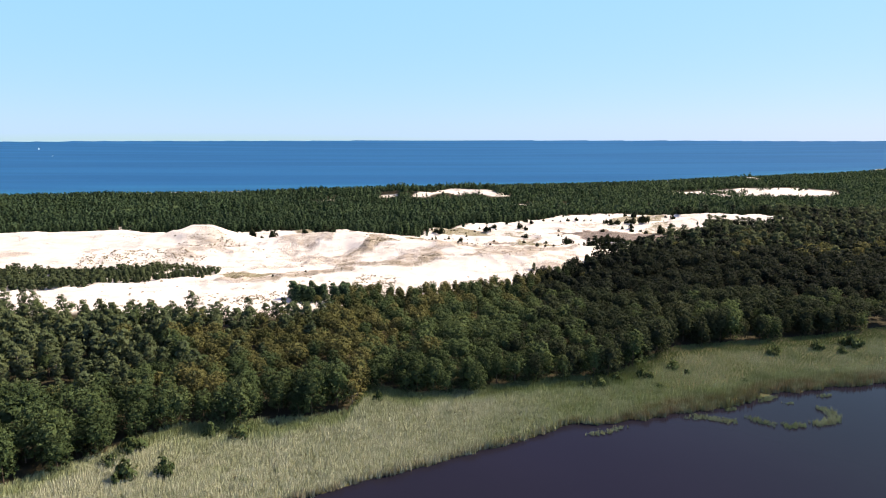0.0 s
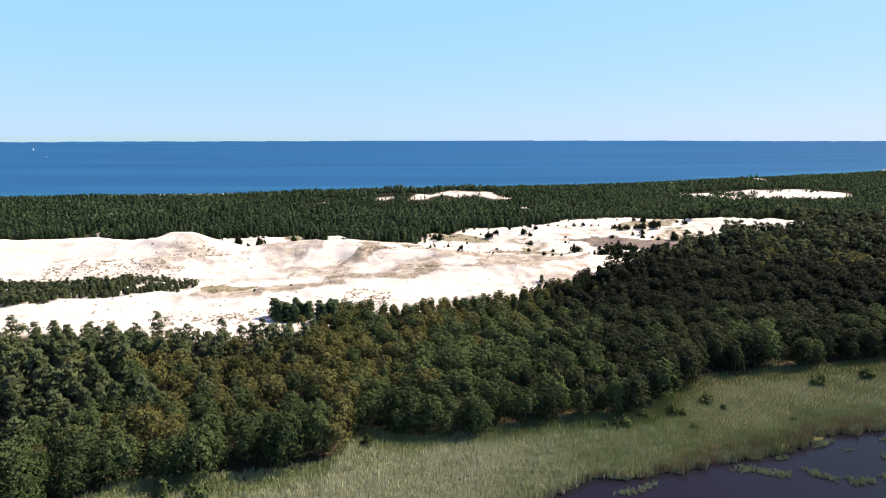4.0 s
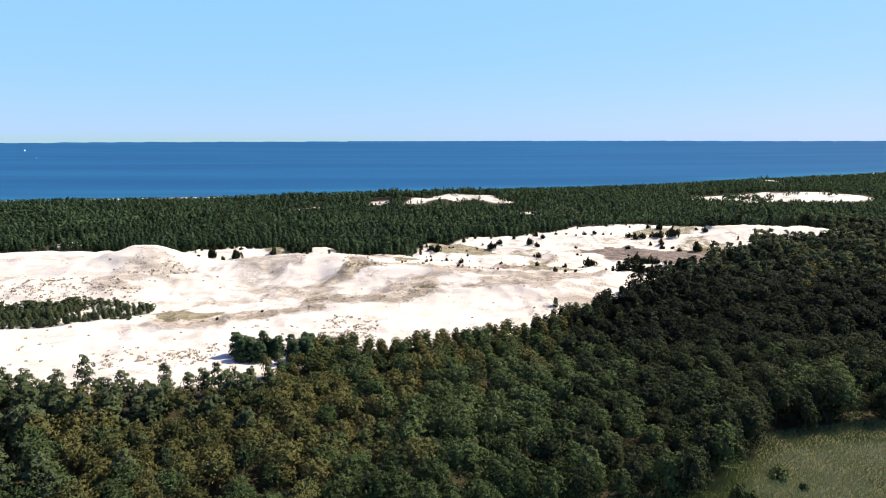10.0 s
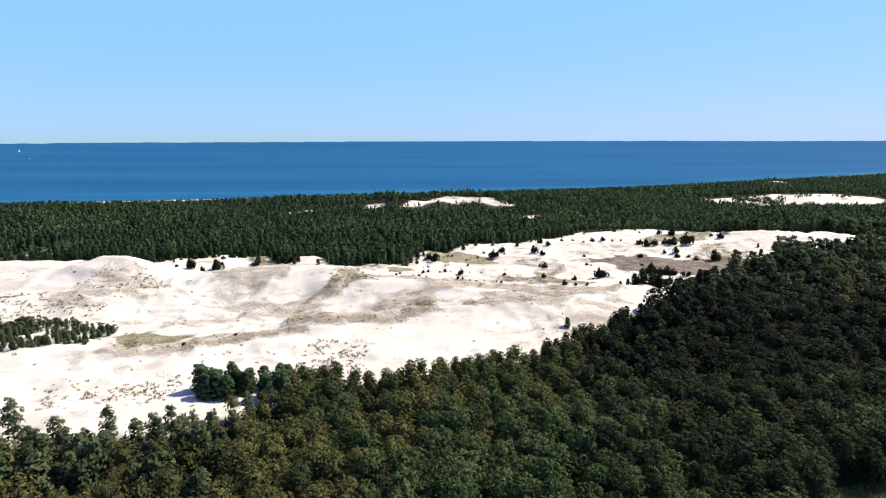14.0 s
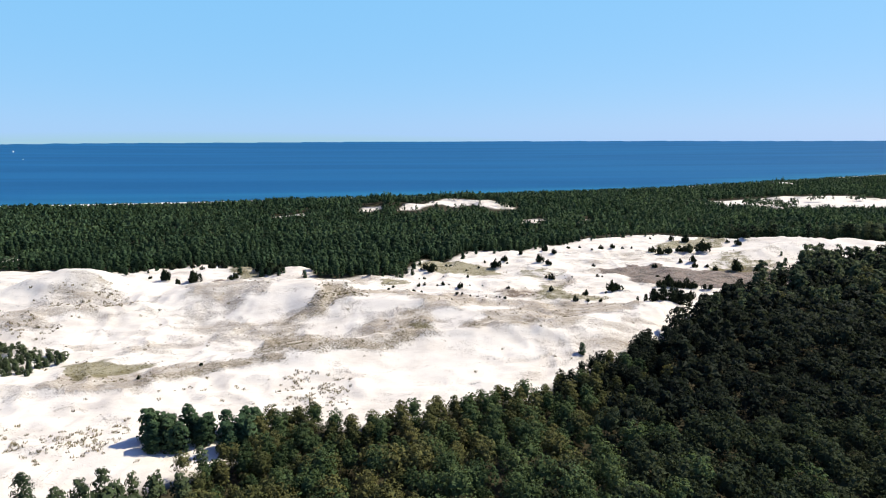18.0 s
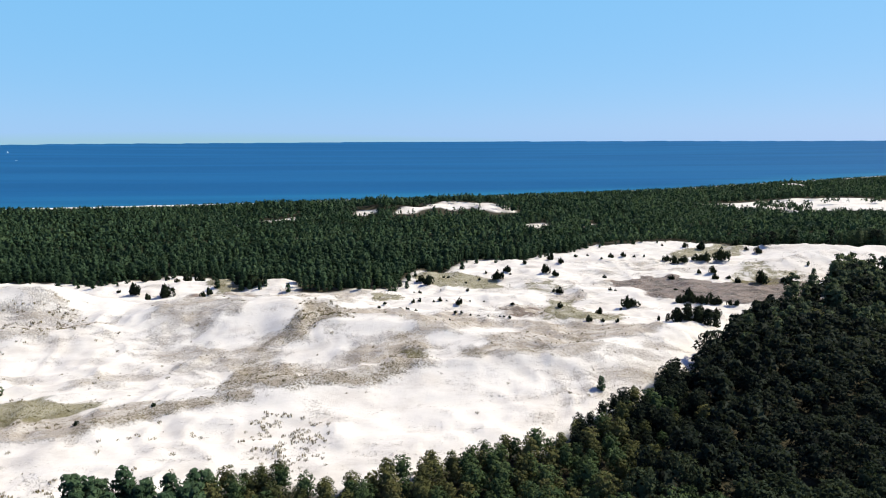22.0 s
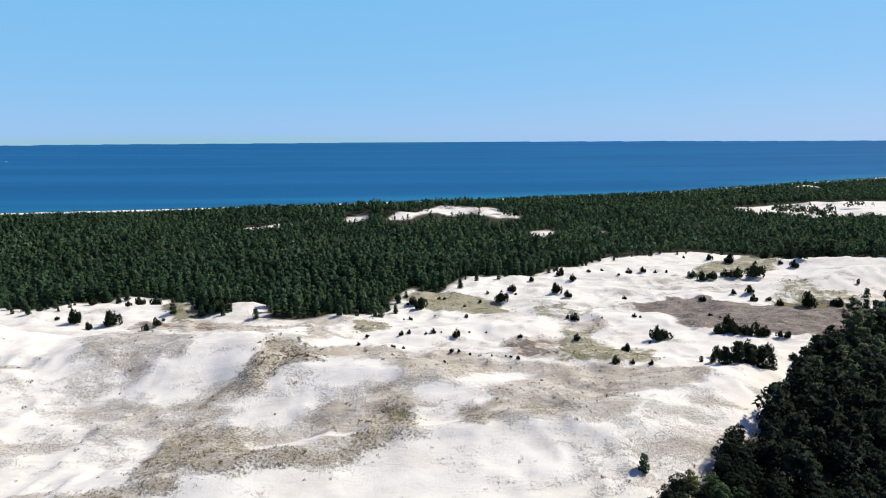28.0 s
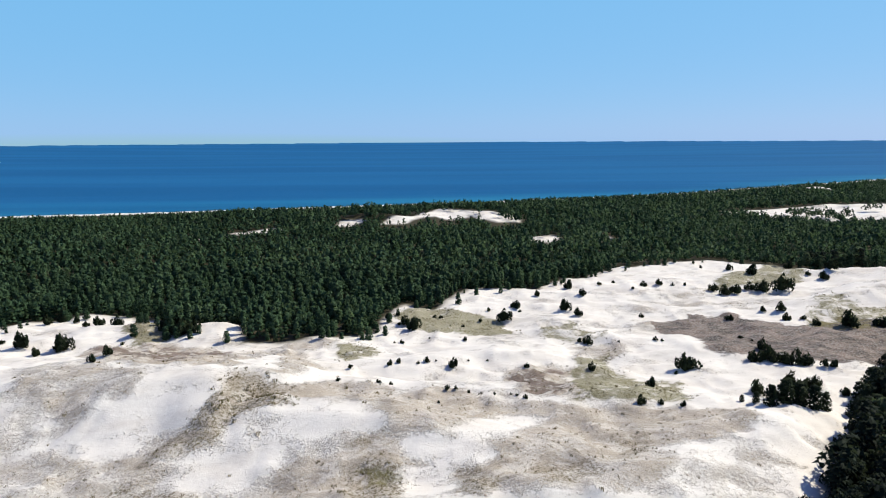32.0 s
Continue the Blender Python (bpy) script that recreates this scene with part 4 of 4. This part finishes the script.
reed_island("small tuft of brown reeds off the shore", [(84, 173), (88, 175)], 1.4, 0.7)

# ---- shrubs ----
HI_SHRUB = [leafy("shrub_crown", shrub_crown(rs, 2.3, 1.2, 10, 480, 0.22), M_SHRUB) for k in range(6)]
stem = join([tube((0, 0, -0.3), (0.1, 0.05, 0.7), 0.06, 0.04, 5), tube((0, 0, -0.1), (-0.35, 0.2, 0.8), 0.045, 0.02, 5), tube((0, 0, -0.1), (0.3, -0.3, 0.8), 0.045, 0.02, 5)])
STEM = mesh("shrub_stem", stem[0], [stem[1]], [M_BARK])


def shrub_kind(k):
    e = new("pine_shrub")
    part("stem", STEM, e)
    part("crown", HI_SHRUB[k], e)
    return e


HI_BUSH = [leafy("bush_crown", shrub_crown(rs, 2.3, 1.2, 12, 620, 0.17), M_BROAD) for k in range(3)]


def bush_kind(k):
    e = new("bush")
    part("stem", STEM, e)
    part("crown", HI_BUSH[k], e)
    return e


def bush(x, y, width):
    k = rs.randint(0, 3)
    plant(("bush", k), x, y, width / 2.5, rs.uniform(0, 360), lambda: bush_kind(k), "round green bush among the reeds", "bush", "bushes in the reeds", 0.45)


def shrub(x, y, width, label="dark green pine shrub on the white sand", group="shrubs on the dunes"):
    k = rs.randint(0, 6)
    plant(("shrub", k), x, y, width / 2.5, rs.uniform(0, 360), lambda: shrub_kind(k), label, "shrub", group, 0.1)


for bx, by, w in [(-134.1, 432, 7.4), (-119.1, 430.7, 7.9), (-125.9, 426.1, 4), (-90.6, 404.9, 4), (-88.7, 393.6, 2.9), (-101.6, 435, 1.9), (-143.9, 462.8, 5.1), (-140.7, 468.2, 6.5), (-131.8, 460.8, 3.1), (-123.4, 452.4, 3), (-118.4, 451.6, 5.1), (-113.6, 456.5, 5.6), (-144.2, 437.4, 2.1), (-7.2, 405.3, 2.4), (-4.6, 406.6, 2.1), (1.2, 405.7, 1.2), (3.7, 406.8, 2.4), (6.6, 407.8, 0.9), (11.9, 405.4, 3.9), (16.5, 410.3, 0.9), (22.5, 411.7, 0.9), (33.7, 405.2, 2), (-19.2, 383.6, 1.6), (-8.5, 383.6, 1.6), (-5.3, 383.6, 1.3), (9.5, 380.6, 1.8), (11.6, 380.6, 1.3), (15, 379.4, 1.3)]:
    shrub(bx, by, w)
for bx, by, w in [(21.5, 378.1, 1), (25.7, 378.5, 0.8), (27.1, 377.3, 1), (29.1, 376, 1.6), (7.2, 373, 1), (-18.7, 403.1, 1.8), (16.7, 435.3, 2.1), (-7.9, 435.7, 1.1), (-5.2, 435.8, 2.1), (4.3, 439.6, 1.1), (-1, 449, 6.7), (-7.4, 455, 1.9), (-8.4, 467.5, 2), (6.2, 465.7, 2), (8.5, 461.9, 1.9), (23.5, 457.1, 1.9), (16.8, 452, 1.5), (32.9, 458.2, 6.6), (39.3, 476.3, 5.4), (28, 472.2, 2), (40.7, 472.7, 1.6), (58.6, 469.9, 6.1), (62, 462.9, 4.4), (51, 493.4, 3.5), (69, 513.6, 5.8), (70.3, 490.9, 4.5), (83, 408, 7.6), (78.4, 404.1, 1.6)]:
    shrub(bx, by, w)
for bx, by, w in [(65, 388, 3.8), (57.4, 372.9, 3.2), (62.5, 373.4, 1.9), (67, 370.7, 2.1), (94.6, 388.4, 5.3), (91.1, 375.5, 4.3), (106.4, 391.3, 7.2), (111.6, 390.7, 5.9), (87.2, 463.7, 2.3), (80.7, 429, 2), (83.1, 429.2, 1.4), (67.7, 427, 1), (95, 499, 1.9), (102.6, 508.1, 3.6), (110, 508.8, 3.9), (116.5, 508.5, 2), (121.9, 507.5, 2), (118.3, 455.8, 3.6), (134.5, 495.8, 6.3), (140.8, 498.4, 6.9), (132.4, 501.4, 4.9), (153.8, 498.9, 7.6)]:
    shrub(bx, by, w)
for bx, by, w in [(150.1, 504.2, 5.1), (162.1, 497.9, 10.2), (163.1, 527.8, 7.2), (197, 555, 6.1), (192.6, 517.5, 5.6), (140.9, 461.8, 4.9), (135.2, 463.5, 3.1), (139.3, 453.9, 3.9), (146.2, 454.6, 2.6), (149.1, 451.1, 3.9), (158.3, 446.4, 8.3), (170.7, 447.6, 6.3), (200.7, 525.3, 6.3), (115.3, 432.5, 1.2), (113, 436, 1.9), (83.6, 513.7, 2.4), (93.2, 523.4, 2), (118.2, 387.4, 3.6), (161.7, 548.4, 4.6), (149.5, 555.2, 2.3), (189.4, 524.5, 3.4), (53.9, 407, 3.2), (58.3, 431, 4.2), (55.6, 431.9, 2.1), (-69.3, 306, 1.7), (113.6, 422.1, 4.5)]:
    shrub(bx, by, w)
for bx, by, w in [(-83, 296, 1.6), (106, 413, 5.5), (109.5, 411, 6), (113, 409.5, 6), (117, 408.5, 6.5), (111, 413, 5.5), (120, 408, 4.5), (124, 406, 3), (127, 405.5, 3.4), (-85, 443, 8), (-91, 446, 6), (-80, 443, 6.5), (-5, 455, 5), (-12, 465, 4)]:
    shrub(bx, by, w)

# bushes in the reeds
for bx, by, w in [(-80, 148, 6), (-82, 141, 4.2), (-75, 134.5, 6.5), (-67, 137.5, 5.5), (-55, 156, 5.5), (-63, 157, 5), (58, 196, 4), (68, 198, 4.5), (80, 207, 4.5),
                  (84, 202, 2.5), (123, 221, 5), (149, 222, 3.5), (157, 230, 7), (70, 190, 2.5), (100, 194, 2.4), (-20, 180, 4), (50, 191, 4.5), (45, 189, 3), (142, 226, 5), (163, 233, 4)]:
    bush(bx, by, w * 1.2)

# ---- young pines in the hollow and at the dune edge ----
YOUNG = [leafy("young_pine_crown", pine_crown(rs, 5.0, 2.2, 9, 900, 0.32, 0.02, 1.1), M_PINE) for k in range(5)]
tv, tf = trunk_of(rs, 4.6, 0.09, 3, 0.8)
YTRUNK = mesh("young_pine_trunk", tv, [tf], [M_BARK])


HOLLOW = []
for me in YOUNG[:3]:
    hm = me.copy()
    hm.name = "hollow_pine_crown"
    hm.materials[0] = M_OLD
    HOLLOW.append(hm)


def hollow_pine(x, y, h):
    k = rs.randint(0, 3)
    plant(("hollow", k), x, y, h / 5.0, rs.uniform(0, 360), lambda: tree_kind("young_pine", HOLLOW[k], YTRUNK), "young bushy light green pine in the dune hollow", "pine tree", "young pines in the hollow", 0.1)


def young_pine(x, y, h, label, group):
    k = rs.randint(0, 5)
    plant(("young", k), x, y, h / 5.0, rs.uniform(0, 360), lambda: tree_kind("young_pine", YOUNG[k], YTRUNK), label, "pine tree", group, 0.1)


x, y = scatter(rs, -280, -112, 255, 335, 2.25)
ok = (edge_dist(x, y, SWALE) > 0.4) & (fbm(x, y, 8.0, 2) > 0.2)
x, y = x[ok], y[ok]
hh = rs.uniform(2.2, 3.9, len(x)) * np.where(x > -150, 0.8, 1.0)
single = (x > -168) & (y < 318)
for px, py, h in zip(x[single], y[single], hh[single]):
    hollow_pine(px, py, h * rs.uniform(0.8, 1.25))
LOW_YOUNG = [pine_crown(rs, 5.0, 2.3, 4, 110, 0.75, 0.05) for k in range(4)]
s = ~single
wood("young_pine_wood", "dense low young pines in the dune hollow", LOW_YOUNG, x[s], y[s], height(x[s], y[s]) - 0.1, hh[s] / 4.8 * rs.uniform(0.75, 1.2, s.sum()), rs.randint(0, 4, s.sum()), [M_OLD_W], rs)
print("young", single.sum(), s.sum())
for i in range(30):
    young_pine(-53 + rs.uniform(-13, 13), 264 + rs.uniform(-4, 5), rs.uniform(5.0, 8.2), "bushy dark pine in a clump on the sand", "pine clump on the sand")

young_pine(47.5, 318, 3.8, "lone slender pine on the sand slope", "")

# dark pines on the shoulder of the dunes
DARK_YOUNG = []
for me in YOUNG[:4]:
    hm = me.copy()
    hm.name = "dark_pine_crown"
    hm.materials[0] = M_SHRUB
    DARK_YOUNG.append(hm)


def dark_pine(x, y, h):
    k = rs.randint(0, 4)
    plant(("dark", k), x, y, h / 5.0, rs.uniform(0, 360), lambda: tree_kind("dark_pine", DARK_YOUNG[k], YTRUNK), "bushy very dark pine on the shoulder of the dune", "pine tree", "dark pines by the dunes", 0.2)


for px, py, h in [(86, 373, 3), (88, 370, 5.5), (92, 371, 6.5), (96, 372, 6.5), (100, 372, 6.5), (94, 375, 5.5), (99, 376, 6), (104, 374, 5), (83, 374, 2.0),
                  (111, 374, 4.5),
                  (92, 344, 6), (95, 347, 6.5), (99, 350, 6), (102, 354, 6), (96, 342, 6.5), (100, 346, 7),
                  (117, 377, 8), (122, 380, 9), (127, 383, 9), (115, 371, 8), (121, 375, 8.5), (132, 390, 8), (125, 387, 8), (119, 383, 6)]:
    dark_pine(px, py, h)

# young pines in front of the wood behind the dunes
x, y = scatter(rs, -200, 280, 425, 600, 4.6)
e = edge_dist(x, y, DUNE)
ok = (e > 0.5) & (e < 15) & (y > 430) & (rs.rand(len(x)) < 0.30 * np.exp(-e / 7.0) * (0.3 + 2.0 * (fbm(x, y, 30.0) > 0.5)))
for px, py in zip(x[ok], y[ok]):
    young_pine(px, py, rs.uniform(1.8, 4.8), "young green pine standing free before the wood", "young pines at the wood")
print("edge pines", ok.sum())

# tall old pines
OLD = [leafy("old_pine_crown", pine_crown(rs, 13.0, 3.1, 8, 1300, 0.38, 0.3), M_OLD) for k in range(3)]
tv, tf = trunk_of(rs, 12.5, 0.2, 6, 1.6)
OTRUNK = mesh("old_pine_trunk", tv, [tf], [M_PALE])
x, y = scatter(rs, -175, -60, 175, 258, 7.5)
ok = (rs.rand(len(x)) < 0.5) & (y > 250 - 0.5 * (x + 175) - 50) & (edge_dist(x, y, DUNE) < -3)
for px, py in zip(x[ok], y[ok]):
    k = rs.randint(0, 3)
    plant(("old", k), px, py, rs.uniform(0.7, 0.98), rs.uniform(0, 360), lambda: tree_kind("old_pine", OLD[k], OTRUNK), "tall pine with a bare pale trunk and dark crown", "pine tree", "tall pines by the dunes")

# ---- beach grass ----
tm = Mat("beach_grass", 0.75, 0.12)
tm.colour(tm.mix(tm.attr("tone"), (0.135, 0.115, 0.05), (0.31, 0.262, 0.14)))
TUFTS = [reed_clump(rs, 9, 0.4, 0.34, 0.06) for k in range(6)]
x, y = scatter(rs, -205, 235, 256, 530, 0.8)
jx, jy = astray(x, y)
dens = np.clip(growth(x, y) - 0.3, 0, 1) * 0.16 + 0.4 * patches(jx, jy, SCRUB) * (fbm(x, y, 6.0) > 0.45)
dens = dens + 0.5 * patches(jx, jy, OLIVE) * (fbm(x + 7, y, 5.0) > 0.45)
ok = (rs.rand(len(x)) < dens) & (edge_dist(x, y, DUNE) > 0)
x, y = x[ok], y[ok]
wood("beach_grass", "dry beach grass tufts on the dunes", TUFTS, x, y, height(x, y), rs.uniform(0.5, 1.3, len(x)), rs.randint(0, 6, len(x)), [tm.m], rs, "grass")
print("tufts", len(x))
TUSSOCKS = [reed_clump(rs, 22, 0.5, 0.42, 0.07) for k in range(6)]
x, y = scatter(rs, -205, 60, 246, 395, 1.15, 0.5)
ok = (rs.rand(len(x)) < 0.95 * patches(x, y, TUSSOCK, 4.0) * (fbm(x, y, 3.0, 2) > 0.42) + 0.008) & (edge_dist(x, y, DUNE) > 0) & (patches(x, y, CLEAN) < 0.2)
x, y = x[ok], y[ok]
wood("grass_tussocks", "loose brownish grass tussocks on the white sand", TUSSOCKS, x, y, height(x, y) - 0.05, rs.uniform(0.6, 1.6, len(x)), rs.randint(0, 6, len(x)), [tm.m], rs, "grass")
print("tussocks", len(x))

# ---- boats ----
wh = Mat("boat_white", 0.4, 0.4)
wh.colour(wh.mix(wh.noise(wh.obj(), 0.8), (0.78, 0.78, 0.78), (0.85, 0.85, 0.84)))
sl = Mat("sail_cloth", 0.8, 0.1)
sl.colour(sl.mix(sl.noise(sl.obj(), 0.5), (0.75, 0.75, 0.74), (0.82, 0.82, 0.8)))


def hull(l, w, h):
    V, F = [], []
    st = [(-0.5, 0.75), (-0.2, 1.0), (0.15, 0.95), (0.36, 0.6), (0.5, 0.04)]
    for u, k in st:
        V += [(u * l, -k * w / 2, h), (u * l, -k * w * 0.28, -0.5), (u * l, k * w * 0.28, -0.5), (u * l, k * w / 2, h)]
    for i in range(len(st) - 1):
        for j in range(4):
            F.append((4 * i + j, 4 * i + 4 + j, 4 * i + 4 + (j + 1) % 4, 4 * i + (j + 1) % 4))
    F += [(0, 1, 2, 3), (19, 18, 17, 16)]
    return np.array(V), np.array(F)


def boat(name, label, x, y, z, turn, l, sail):
    e = new(name)
    part("hull", mesh("hull", *(lambda q: (q[0], [q[1]]))(hull(l, l * 0.32, l * 0.13)), [wh.m]), e)
    if sail:
        v, fc = tube((0.05 * l, 0, 0), (0.05 * l, 0, l * 1.35), 0.12, 0.06)
        part("mast", mesh("mast", v, [fc], [wh.m]), e)
        for nm, a, b2, top in (("mainsail", -0.42, 0.02, 1.3), ("foresail", 0.08, 0.5, 1.1)):
            V = np.array([(a * l, 0.0, l * 0.22), (b2 * l, 0.1, l * 0.2), (0.05 * l, 0.0, l * top), (a * l, 0.12, l * 0.22), (b2 * l, 0.22, l * 0.2), (0.05 * l, 0.1, l * top)])
            part(nm, mesh(nm, V, [np.array([(0, 1, 2), (5, 4, 3)]), np.array([(0, 3, 4, 1), (1, 4, 5, 2), (2, 5, 3, 0)])], [sl.m]), e)
    else:
        v, fc = hull(l * 0.45, l * 0.24, l * 0.28)
        part("cabin", mesh("cabin", v + [0, 0, 0.2], [fc], [wh.m]), e)
    e.matrix_basis = pose(x, y, z, 0, 0, turn)
    tagged(e, label, "boat")


def sea_level(x, y):
    return 55 * min(1.1, max(0.0, (math.hypot(x, y) - 1500) / 3400)) ** 2


boat("motor_boat", "small white motor boat out at sea", -1504, 2419, sea_level(-1504, 2419), 20, 7, False)
boat("sailing_boat", "white sailing boat far out at sea", -1975, 3074, sea_level(-1975, 3074), 70, 8, True)
